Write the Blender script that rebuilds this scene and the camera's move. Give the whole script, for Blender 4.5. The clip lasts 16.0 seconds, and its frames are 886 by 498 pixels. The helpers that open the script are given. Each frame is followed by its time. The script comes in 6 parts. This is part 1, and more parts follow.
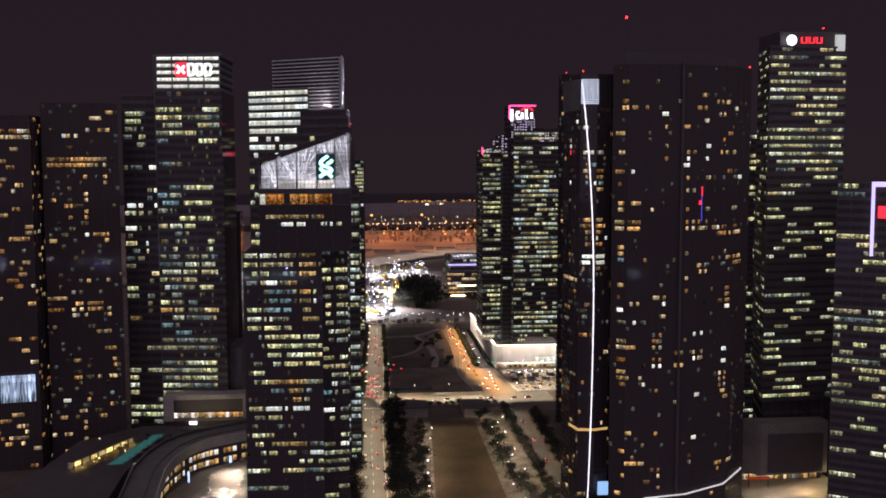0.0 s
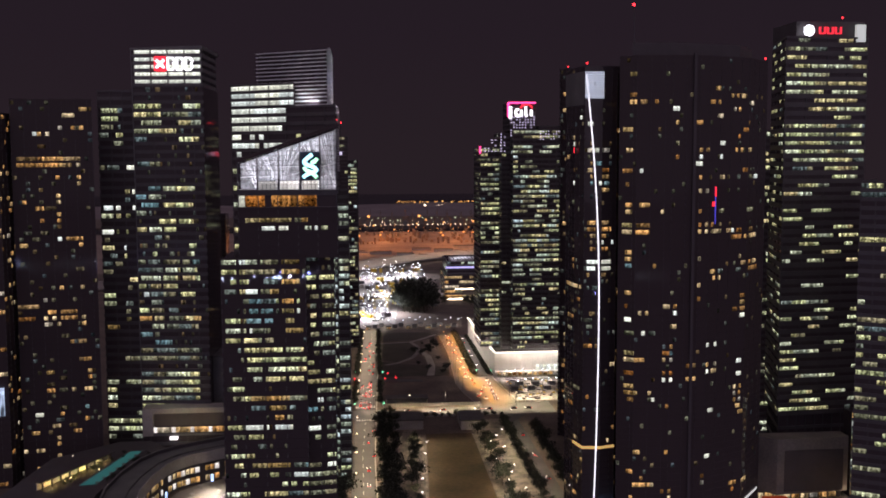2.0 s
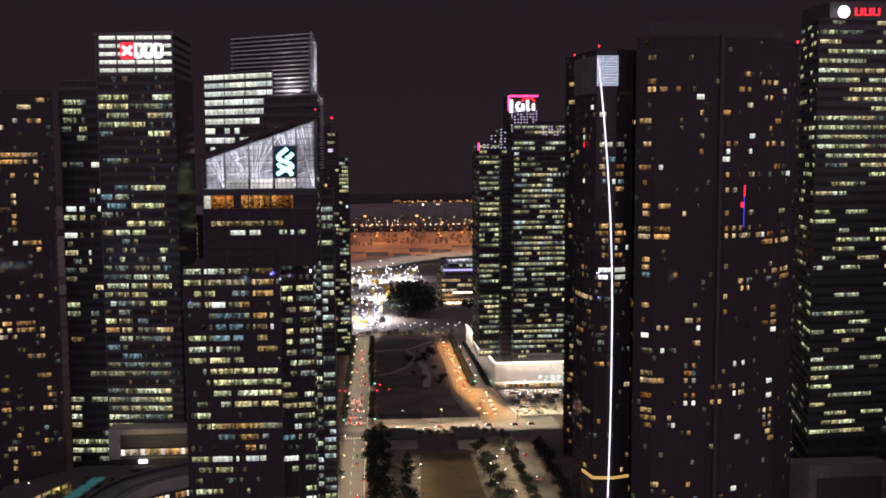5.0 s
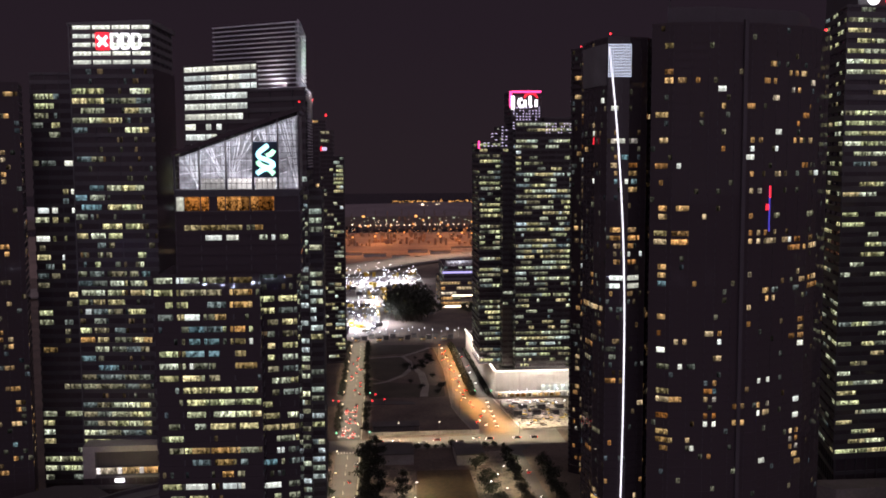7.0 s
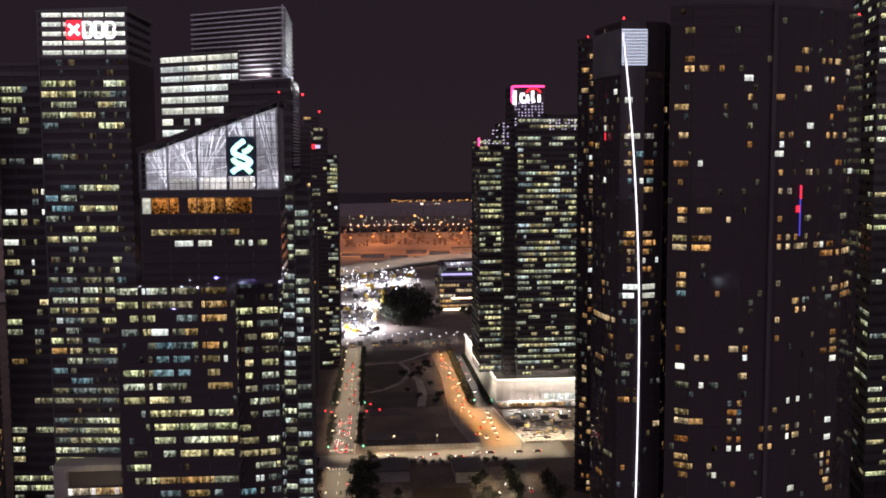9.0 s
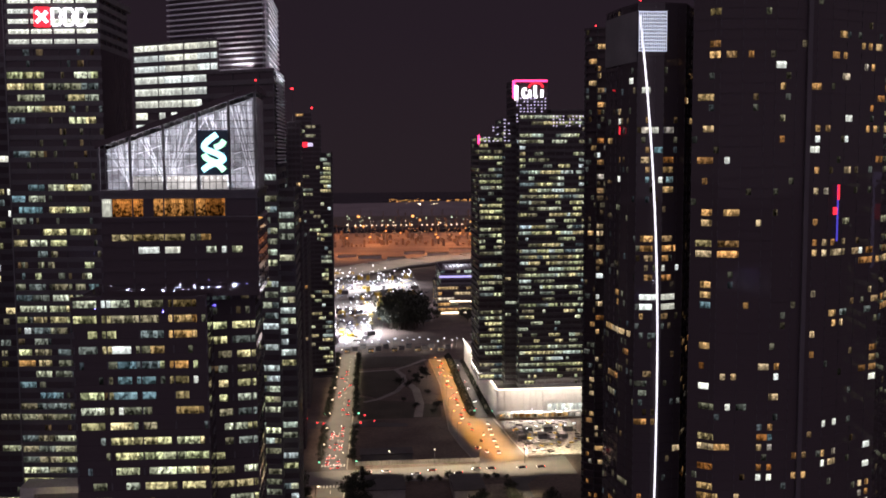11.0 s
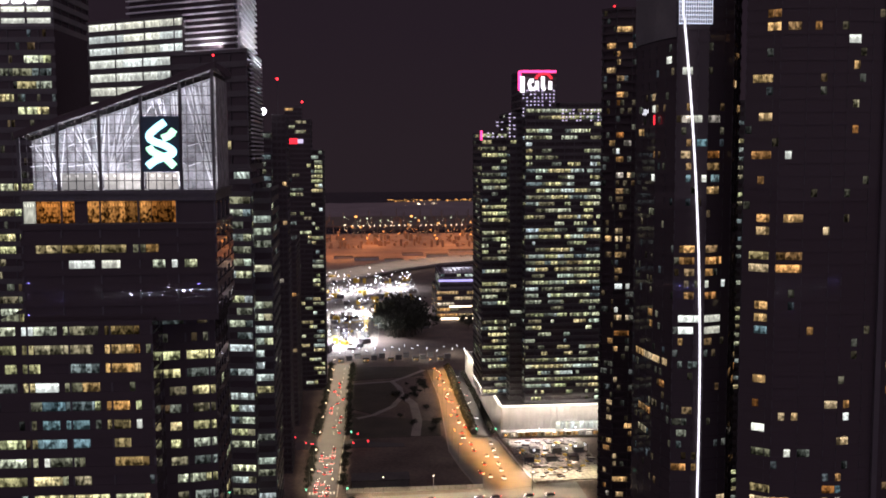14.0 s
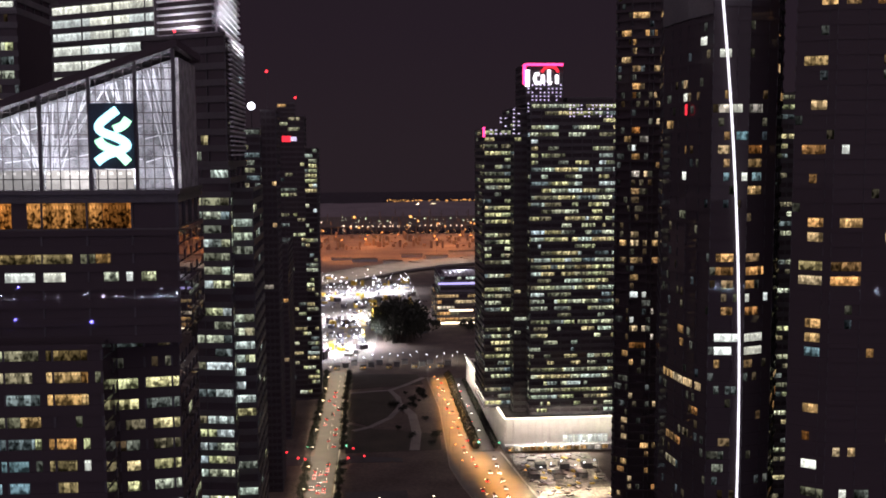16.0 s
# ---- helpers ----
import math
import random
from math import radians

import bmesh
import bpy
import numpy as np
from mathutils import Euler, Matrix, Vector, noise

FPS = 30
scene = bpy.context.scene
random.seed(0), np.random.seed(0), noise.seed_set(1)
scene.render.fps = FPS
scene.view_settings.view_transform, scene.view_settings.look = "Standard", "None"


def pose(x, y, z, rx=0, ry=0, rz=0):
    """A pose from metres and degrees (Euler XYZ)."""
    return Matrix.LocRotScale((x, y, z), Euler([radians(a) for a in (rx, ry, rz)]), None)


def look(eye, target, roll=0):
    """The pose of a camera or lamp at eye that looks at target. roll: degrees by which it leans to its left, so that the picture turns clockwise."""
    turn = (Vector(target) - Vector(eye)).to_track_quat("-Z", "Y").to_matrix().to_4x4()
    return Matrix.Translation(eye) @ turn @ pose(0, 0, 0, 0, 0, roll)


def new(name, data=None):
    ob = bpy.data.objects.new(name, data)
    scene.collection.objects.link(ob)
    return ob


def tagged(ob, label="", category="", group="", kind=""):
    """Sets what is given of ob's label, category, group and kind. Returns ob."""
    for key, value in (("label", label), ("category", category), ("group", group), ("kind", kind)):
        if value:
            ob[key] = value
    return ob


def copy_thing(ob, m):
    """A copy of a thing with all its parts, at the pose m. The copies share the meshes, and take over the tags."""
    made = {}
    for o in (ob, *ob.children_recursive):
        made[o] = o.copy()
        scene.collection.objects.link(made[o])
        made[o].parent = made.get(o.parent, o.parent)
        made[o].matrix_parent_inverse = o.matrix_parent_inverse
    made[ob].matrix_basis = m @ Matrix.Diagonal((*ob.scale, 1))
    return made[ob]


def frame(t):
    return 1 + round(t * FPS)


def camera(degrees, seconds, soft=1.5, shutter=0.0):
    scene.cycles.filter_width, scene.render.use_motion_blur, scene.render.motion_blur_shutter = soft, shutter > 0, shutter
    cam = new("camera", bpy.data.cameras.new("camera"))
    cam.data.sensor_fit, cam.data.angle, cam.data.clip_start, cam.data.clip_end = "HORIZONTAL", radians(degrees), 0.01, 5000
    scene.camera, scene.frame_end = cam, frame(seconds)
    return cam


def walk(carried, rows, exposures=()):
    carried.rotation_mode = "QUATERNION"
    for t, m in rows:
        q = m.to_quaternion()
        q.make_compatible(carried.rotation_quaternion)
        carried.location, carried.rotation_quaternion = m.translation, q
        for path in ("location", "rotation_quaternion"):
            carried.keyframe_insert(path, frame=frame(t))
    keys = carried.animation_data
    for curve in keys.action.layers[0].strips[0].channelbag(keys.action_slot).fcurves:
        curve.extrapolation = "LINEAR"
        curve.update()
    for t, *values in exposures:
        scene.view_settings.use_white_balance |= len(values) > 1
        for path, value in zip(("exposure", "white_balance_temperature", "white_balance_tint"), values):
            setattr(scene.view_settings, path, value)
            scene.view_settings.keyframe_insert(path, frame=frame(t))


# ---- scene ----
cam = camera(47.0, 16.0, soft=1.8)
METRES, EYE, TILT, LEAN, TURN = 283.0, 184.0, 0.0, 1.0, -5.2
ROWS = [
    (0.0, 0.0, 0.0, 0.0, 0.08, -5.3, -0.84),
    (0.5, 0.0021, 0.03, -0.0008, 0.06, -5.29, -0.81),
    (1.0, 0.004, 0.0626, -0.0017, 0.04, -5.28, -0.78),
    (1.5, 0.0056, 0.0928, -0.0022, 0.02, -5.28, -0.77),
    (2.0, 0.0074, 0.1255, -0.0036, -0.0, -5.27, -0.74),
    (2.5, 0.0088, 0.1556, -0.0046, -0.02, -5.27, -0.72),
    (3.0, 0.0101, 0.1881, -0.0058, -0.03, -5.27, -0.71),
    (3.5, 0.0113, 0.218, -0.0069, -0.05, -5.27, -0.71),
    (4.0, 0.0126, 0.2507, -0.0081, -0.06, -5.28, -0.7),
    (6.5, 0.0187, 0.407, -0.0127, -0.05, -5.32, -0.75),
    (7.0, 0.0197, 0.4402, -0.0133, -0.05, -5.32, -0.74),
    (7.5, 0.0206, 0.4707, -0.0141, -0.05, -5.34, -0.75),
    (8.0, 0.0217, 0.5036, -0.0148, -0.05, -5.35, -0.76),
    (8.5, 0.0227, 0.5339, -0.0155, -0.06, -5.36, -0.73),
    (9.0, 0.0238, 0.5668, -0.0164, -0.06, -5.37, -0.72),
    (11.5, 0.0254, 0.7213, -0.0216, -0.16, -5.39, -0.72),
    (12.0, 0.0253, 0.7536, -0.0226, -0.17, -5.4, -0.73),
    (12.5, 0.0251, 0.7835, -0.0236, -0.18, -5.4, -0.75),
    (13.0, 0.025, 0.8155, -0.0245, -0.18, -5.4, -0.76),
    (13.5, 0.0248, 0.8451, -0.0253, -0.18, -5.41, -0.77),
    (14.0, 0.0246, 0.8771, -0.0264, -0.19, -5.41, -0.76),
    (14.5, 0.0242, 0.9065, -0.0274, -0.2, -5.41, -0.75),
    (15.0, 0.0239, 0.9382, -0.0284, -0.21, -5.41, -0.74),
    (15.5, 0.0237, 0.9675, -0.0296, -0.22, -5.4, -0.74),
    (16.0, 0.0233, 0.999, -0.0308, -0.22, -5.41, -0.74),
]
walk(cam, [(t, pose(0, 0, EYE, TILT, LEAN, TURN) @ pose(METRES * x, METRES * y, METRES * z, 90 + pitch, roll, yaw)) for t, x, y, z, yaw, pitch, roll in ROWS], ((0.0, 0.1, 6500, 16), (16.0, 0.15, 6500, 16)))

# ---- night sky: a dim city glow, a little brighter and more purple low down, raised overhead out of view ----
world = bpy.data.worlds.new("night_sky")
scene.world = world
world.use_nodes = True
wn, wl = world.node_tree.nodes, world.node_tree.links
wn.clear()
w_out = wn.new("ShaderNodeOutputWorld")
w_bg = wn.new("ShaderNodeBackground")
w_co = wn.new("ShaderNodeTexCoord")
w_sep = wn.new("ShaderNodeSeparateXYZ")
w_ramp = wn.new("ShaderNodeValToRGB")
w_ramp.color_ramp.elements[0].position = 0.0
w_ramp.color_ramp.elements[0].color = (0.0185, 0.0126, 0.0160, 1)
# unseen overhead glow, added to lift the ground and roofs
w_ramp.color_ramp.elements[1].position = 0.75
w_ramp.color_ramp.elements[1].color = (0.120, 0.094, 0.112, 1)
w_mid = w_ramp.color_ramp.elements.new(0.12)
w_mid.color = (0.0165, 0.0108, 0.0156, 1)
w_high = w_ramp.color_ramp.elements.new(0.25)
w_high.color = (0.0150, 0.0108, 0.0150, 1)
w_bg.inputs["Strength"].default_value = 1.0
wl.new(w_co.outputs["Generated"], w_sep.inputs[0])
wl.new(w_sep.outputs["Z"], w_ramp.inputs[0])
# the lit city round the bay, behind the camera, brightens that half of the sky; spread wide to lift dark side walls
w_back = wn.new("ShaderNodeMapRange")
w_back.interpolation_type = "SMOOTHSTEP"
w_back.inputs["From Min"].default_value, w_back.inputs["From Max"].default_value = 0.82, -0.9
w_mix = wn.new("ShaderNodeMix")
w_mix.data_type = "RGBA"
w_mix.inputs[7].default_value = (0.30, 0.245, 0.30, 1)
wl.new(w_sep.outputs["Y"], w_back.inputs["Value"])
wl.new(w_back.outputs[0], w_mix.inputs[0])
wl.new(w_ramp.outputs["Color"], w_mix.inputs[6])
wl.new(w_mix.outputs[2], w_bg.inputs["Color"])
wl.new(w_bg.outputs[0], w_out.inputs[0])


def lamp(x, y, z, watts, colour, size=1.0, spread=150, target=None, name="lamp_light"):
    """One real light: a spot that shines down, or at target."""
    data = bpy.data.lights.new(name, "SPOT")
    data.energy, data.color, data.shadow_soft_size = watts, colour, size
    data.spot_size, data.spot_blend = radians(spread), 0.9
    ob = new(name, data)
    ob.matrix_world = look((x, y, z), target or (x + 0.01, y, z - 10))
    return ob


def area(x, y, z, watts, colour, sx, sy, target, name="wash_light"):
    data = bpy.data.lights.new(name, "AREA")
    data.shape, data.size, data.size_y = "RECTANGLE", sx, sy
    data.energy, data.color = watts, colour
    ob = new(name, data)
    ob.matrix_world = look((x, y, z), target)
    return ob


WARM, SODIUM, WHITE = (1.0, 0.80, 0.52), (1.0, 0.50, 0.13), (0.88, 0.91, 1.0)


# ---- materials ----
def mat_new(name):
    m = bpy.data.materials.new(name)
    m.use_nodes = True
    nt = m.node_tree
    return m, nt, nt.nodes["Principled BSDF"]


def grainy(name, a, b, scale=1.0, rough=(0.6, 0.9), bump=0.1, metal=0.0, fine=12.0, spec=0.5):
    """A surface that varies at two scales between two colours."""
    m, nt, p = mat_new(name)
    N, L = nt.nodes, nt.links
    co = N.new("ShaderNodeNewGeometry")
    big, small = N.new("ShaderNodeTexNoise"), N.new("ShaderNodeTexNoise")
    big.inputs["Scale"].default_value, small.inputs["Scale"].default_value = 0.05 * scale, 0.05 * scale * fine
    big.inputs["Detail"].default_value, small.inputs["Detail"].default_value = 5, 4
    L.new(co.outputs["Position"], big.inputs["Vector"]), L.new(co.outputs["Position"], small.inputs["Vector"])
    mix = N.new("ShaderNodeMath")
    mix.operation = "MULTIPLY_ADD"
    mix.inputs[1].default_value = 0.45
    L.new(small.outputs["Fac"], mix.inputs[0])
    half = N.new("ShaderNodeMath")
    half.operation = "MULTIPLY"
    half.inputs[1].default_value = 0.55
    L.new(big.outputs["Fac"], half.inputs[0]), L.new(half.outputs[0], mix.inputs[2])
    ramp = N.new("ShaderNodeValToRGB")
    ramp.color_ramp.elements[0].position, ramp.color_ramp.elements[1].position = 0.36, 0.66
    ramp.color_ramp.elements[0].color, ramp.color_ramp.elements[1].color = (*a, 1), (*b, 1)
    L.new(mix.outputs[0], ramp.inputs[0]), L.new(ramp.outputs[0], p.inputs["Base Color"])
    rr = N.new("ShaderNodeMapRange")
    rr.inputs["To Min"].default_value, rr.inputs["To Max"].default_value = rough
    L.new(small.outputs["Fac"], rr.inputs["Value"]), L.new(rr.outputs[0], p.inputs["Roughness"])
    p.inputs["Metallic"].default_value = metal
    p.inputs["Specular IOR Level"].default_value = spec
    if bump:
        bm_ = N.new("ShaderNodeBump")
        bm_.inputs["Strength"].default_value, bm_.inputs["Distance"].default_value = bump, 0.2
        L.new(small.outputs["Fac"], bm_.inputs["Height"]), L.new(bm_.outputs[0], p.inputs["Normal"])
    return m


def glass_dark(name, tint, rough=0.06, wave=0.03, spec=0.3):
    """Dark curtain-wall glass: a gloss over near black, its panes slightly out of plane."""
    m, nt, p = mat_new(name)
    N, L = nt.nodes, nt.links
    p.inputs["Base Color"].default_value = (*tint, 1)
    p.inputs["Specular IOR Level"].default_value = spec
    co = N.new("ShaderNodeNewGeometry")
    n1, n2 = N.new("ShaderNodeTexNoise"), N.new("ShaderNodeTexNoise")
    n1.inputs["Scale"].default_value, n2.inputs["Scale"].default_value = 0.35, 0.02
    L.new(co.outputs["Position"], n1.inputs["Vector"]), L.new(co.outputs["Position"], n2.inputs["Vector"])
    bm_ = N.new("ShaderNodeBump")
    bm_.inputs["Strength"].default_value, bm_.inputs["Distance"].default_value = wave, 1.0
    L.new(n1.outputs["Fac"], bm_.inputs["Height"]), L.new(bm_.outputs[0], p.inputs["Normal"])
    rr = N.new("ShaderNodeMapRange")
    rr.inputs["To Min"].default_value, rr.inputs["To Max"].default_value = rough * 0.6, rough * 1.8
    L.new(n2.outputs["Fac"], rr.inputs["Value"]), L.new(rr.outputs[0], p.inputs["Roughness"])
    return m


def lit_room(name, colours, power, furniture=0.75, dim=0.15, fu=3.2, fv=1.8):
    """The lit room behind a window: lamps near the ceiling, furniture and blinds below, each room its own tone."""
    m, nt, p = mat_new(name)
    N, L = nt.nodes, nt.links
    N.remove(p)
    out = N["Material Output"]
    em = N.new("ShaderNodeEmission")
    info, geo, uv = N.new("ShaderNodeObjectInfo"), N.new("ShaderNodeNewGeometry"), N.new("ShaderNodeUVMap")

    def calc(op, a, b=None, c=None):
        n = N.new("ShaderNodeMath")
        n.operation = op
        for i, v in enumerate((a, b, c)):
            if v is None:
                continue
            if isinstance(v, (int, float)):
                n.inputs[i].default_value = v
            else:
                L.new(v, n.inputs[i])
        return n.outputs[0]

    r = calc("FRACT", calc("ADD", info.outputs["Random"], geo.outputs["Random Per Island"]))
    r2 = calc("FRACT", calc("MULTIPLY", r, 17.31))
    ramp = N.new("ShaderNodeValToRGB")
    ramp.color_ramp.interpolation = "LINEAR"
    els = ramp.color_ramp.elements
    for i, (at, col) in enumerate(colours):
        e = els[i] if i < 2 else els.new(at)
        e.position, e.color = at, (*col, 1)
    L.new(r, ramp.inputs[0])
    sep = N.new("ShaderNodeSeparateXYZ")
    L.new(uv.outputs[0], sep.inputs[0])
    u, v = sep.outputs["X"], sep.outputs["Y"]
    # each room across the pane has its own brightness
    cell = N.new("ShaderNodeTexWhiteNoise")
    cell.noise_dimensions = "1D"
    L.new(calc("MULTIPLY_ADD", r, 913.0, calc("FLOOR", calc("MULTIPLY", u, 2.3))), cell.inputs["W"])
    own = calc("MULTIPLY_ADD", calc("POWER", cell.outputs["Value"], 1.1), 1.0 - dim, dim)
    # furniture, screens and shelves: darker towards the floor
    comb = N.new("ShaderNodeCombineXYZ")
    L.new(calc("MULTIPLY_ADD", r, 90.0, calc("MULTIPLY", u, fu)), comb.inputs[0])
    L.new(calc("MULTIPLY", v, fv), comb.inputs[1]), L.new(calc("MULTIPLY", r2, 40.0), comb.inputs[2])
    noi = N.new("ShaderNodeTexNoise")
    noi.inputs["Scale"].default_value, noi.inputs["Detail"].default_value = 1.0, 1.0
    L.new(comb.outputs[0], noi.inputs["Vector"])
    shade = N.new("ShaderNodeMapRange")
    shade.interpolation_type = "SMOOTHSTEP"
    shade.inputs["From Min"].default_value, shade.inputs["From Max"].default_value = 0.30, 0.68
    shade.inputs["To Min"].default_value, shade.inputs["To Max"].default_value = 0.06, 1.5
    L.new(calc("ADD", noi.outputs["Fac"], calc("MULTIPLY_ADD", v, 0.24, -0.12)), shade.inputs["Value"])
    # rows of ceiling lamps
    lamps = calc("MULTIPLY", calc("COMPARE", v, 0.82, 0.07), calc("GREATER_THAN", calc("FRACT", calc("MULTIPLY_ADD", u, 4.3, r)), 0.6))
    body = calc("MULTIPLY_ADD", calc("SUBTRACT", shade.outputs[0], 1.0), furniture, 1.0)
    lum = calc("MULTIPLY", calc("MULTIPLY_ADD", lamps, 1.1, body), own)
    lum = calc("MULTIPLY", lum, calc("MULTIPLY_ADD", r2, 0.7, 0.6))
    L.new(ramp.outputs[0], em.inputs["Color"]), L.new(calc("MULTIPLY", lum, power), em.inputs["Strength"])
    L.new(em.outputs[0], out.inputs["Surface"])
    return m


def glow(name, colour, power):
    m, nt, p = mat_new(name)
    p.inputs["Base Color"].default_value = (*[min(1, c) for c in colour], 1)
    p.inputs["Emission Color"].default_value = (*colour, 1)
    p.inputs["Emission Strength"].default_value = power
    return m


GLASS = glass_dark("dark_glass", (0.070, 0.057, 0.063), 0.06, 0.03, 0.1)
GLASS_BLUE = glass_dark("blue_dark_glass", (0.060, 0.049, 0.054), 0.010, 0.004, 0.24)
GLASS_DULL = glass_dark("dull_dark_glass", (0.064, 0.051, 0.055), 0.015, 0.010, 0.07)
CLADDING = grainy("dark_cladding", (0.055, 0.050, 0.054), (0.085, 0.078, 0.082), 2.0, (0.35, 0.6), 0.03)
CLAD_GREY = grainy("grey_cladding", (0.10, 0.10, 0.105), (0.17, 0.165, 0.165), 2.0, (0.4, 0.65), 0.03)
CLAD_BROWN = grainy("brown_concrete", (0.058, 0.049, 0.054), (0.080, 0.069, 0.075), 2.0, (0.6, 0.85), 0.05)
MULLION = grainy("dark_mullion", (0.045, 0.042, 0.046), (0.065, 0.06, 0.066), 4.0, (0.4, 0.6), 0.02)
STEEL = grainy("white_steel", (0.55, 0.56, 0.58), (0.72, 0.72, 0.74), 3.0, (0.3, 0.5), 0.03, 0.0)
CONCRETE = grainy("pale_concrete", (0.28, 0.26, 0.24), (0.42, 0.40, 0.37), 1.5, (0.7, 0.95), 0.1)
WORN = grainy("worn_asphalt", (0.10, 0.095, 0.09), (0.17, 0.16, 0.15), 1.2, (0.55, 0.9), 0.15)
ASPHALT = grainy("asphalt", (0.045, 0.043, 0.042), (0.085, 0.08, 0.075), 1.2, (0.55, 0.9), 0.15)
PAVING = grainy("paving", (0.16, 0.145, 0.13), (0.28, 0.25, 0.22), 1.5, (0.6, 0.9), 0.1)
PLAZA = grainy("planted_plaza_paving", (0.045, 0.036, 0.026), (0.27, 0.22, 0.17), 3.0, (0.7, 0.95), 0.2, fine=6.0)
SOIL = grainy("bare_soil", (0.06, 0.046, 0.038), (0.16, 0.12, 0.095), 0.8, (0.85, 1.0), 0.4)
LAWN = grainy("worn_lawn", (0.05, 0.04, 0.018), (0.13, 0.085, 0.04), 0.7, (0.9, 1.0), 0.3)
GRASS = grainy("grass", (0.038, 0.034, 0.024), (0.075, 0.066, 0.046), 1.0, (0.9, 1.0), 0.3)
LEAF = grainy("leaves", (0.016, 0.019, 0.012), (0.040, 0.046, 0.028), 8.0, (0.55, 0.85), 0.0)
BARK = grainy("bark", (0.05, 0.04, 0.03), (0.11, 0.09, 0.07), 10.0, (0.85, 1.0), 0.3)
ROOF = grainy("roof_gravel", (0.05, 0.048, 0.046), (0.11, 0.10, 0.095), 1.5, (0.8, 1.0), 0.2)
WATER = glass_dark("harbour_water", (0.006, 0.007, 0.010), 0.16, 0.25, 0.55)
RUBBLE = grainy("site_rubble", (0.035, 0.030, 0.026), (0.36, 0.32, 0.27), 9.0, (0.8, 1.0), 0.5, fine=5.0)
PAINT = grainy("road_paint", (0.55, 0.54, 0.5), (0.75, 0.74, 0.7), 6.0, (0.5, 0.8), 0.05)

OFFICE = lit_room("office_room", [(0.0, (0.98, 0.82, 0.42)), (1.0, (0.84, 0.96, 0.74)), (0.3, (0.92, 0.90, 0.44)), (0.55, (0.82, 0.92, 0.48)), (0.8, (0.90, 0.97, 0.62))], 0.80, 0.95, 0.14)
OFFICE_COOL = lit_room("cool_office_room", [(0.0, (0.90, 0.92, 0.60)), (1.0, (0.66, 0.90, 1.0)), (0.45, (0.76, 0.96, 0.74)), (0.92, (0.84, 1.0, 1.0))], 0.74, 0.8, 0.2)
OFFICE_DIM = lit_room("dim_office_room", [(0.0, (0.50, 0.70, 0.74)), (1.0, (0.95, 0.85, 0.52)), (0.25, (0.62, 0.74, 0.66)), (0.5, (0.78, 0.82, 0.52))], 0.30, 0.95, 0.15)
OFFICE_TEAL = lit_room("teal_office_room", [(0.0, (0.30, 0.62, 0.72)), (1.0, (0.42, 0.75, 0.88)), (0.5, (0.50, 0.78, 0.80))], 0.42, 0.9, 0.25)
OFFICE_AMBER = lit_room("amber_office_room", [(0.0, (1.0, 0.52, 0.16)), (1.0, (1.0, 0.70, 0.30)), (0.5, (0.95, 0.60, 0.22))], 0.55, 0.9, 0.2)
AMBER_DIM = lit_room("dim_amber_room", [(0.0, (0.85, 0.55, 0.20)), (1.0, (0.90, 0.72, 0.34)), (0.5, (0.80, 0.66, 0.30))], 0.30, 0.95, 0.2)
HOME = lit_room("home_room", [(0.0, (1.0, 0.50, 0.16)), (1.0, (0.96, 0.90, 0.78)), (0.5, (1.0, 0.65, 0.27)), (0.85, (1.0, 0.80, 0.47))], 0.74, 0.8, 0.12)
HOME_DIM = lit_room("dim_home_room", [(0.0, (1.0, 0.40, 0.10)), (1.0, (1.0, 0.78, 0.45)), (0.6, (0.95, 0.55, 0.22))], 0.42, 0.9, 0.15)
FAINT = lit_room("faint_room", [(0.0, (1.0, 0.62, 0.30)), (1.0, (0.55, 0.72, 0.85)), (0.5, (0.85, 0.85, 0.6))], 0.10, 0.95, 0.1)
PALE_HALL = lit_room("pale_hall_room", [(0.0, (1.0, 0.92, 0.84)), (1.0, (1.0, 0.95, 0.90))], 0.95, 0.25, 0.7)
BRIGHT = lit_room("bright_office_room", [(0.0, (0.95, 0.98, 0.80)), (1.0, (0.88, 1.0, 0.96))], 0.95, 0.4, 0.6)
AMBER = lit_room("amber_hall", [(0.0, (1.0, 0.34, 0.06)), (1.0, (1.0, 0.50, 0.15))], 0.46, 1.0, 0.2, 4.5, 6.0)


# ---- mesh helpers ----
def thing(name, label, category, group="", kind="", at=(0, 0, 0)):
    ob = new(name)
    ob.location = at
    ob.empty_display_size = 0.5
    return tagged(ob, label, category, group, kind)


def mesh_of(name, bm, material):
    me = bpy.data.meshes.new(name)
    bm.to_mesh(me)
    bm.free()
    me.materials.append(material)
    return me


def part(name, bm, material, parent=None, label=""):
    ob = new(name, mesh_of(name, bm, material))
    if parent is not None:
        ob.parent = parent
        if parent.parent is None:
            ob.matrix_parent_inverse = Matrix.Translation(-parent.location)
    return tagged(ob, label) if label else ob


def box(bm, x0, x1, y0, y1, z0, z1, m=None):
    vs = [Vector((x, y, z)) for z in (z0, z1) for x, y in ((x0, y0), (x1, y0), (x1, y1), (x0, y1))]
    if m is not None:
        vs = [m @ v for v in vs]
    v = [bm.verts.new(c) for c in vs]
    for f in ((3, 2, 1, 0), (4, 5, 6, 7), (0, 1, 5, 4), (1, 2, 6, 5), (2, 3, 7, 6), (3, 0, 4, 7)):
        bm.faces.new([v[i] for i in f])


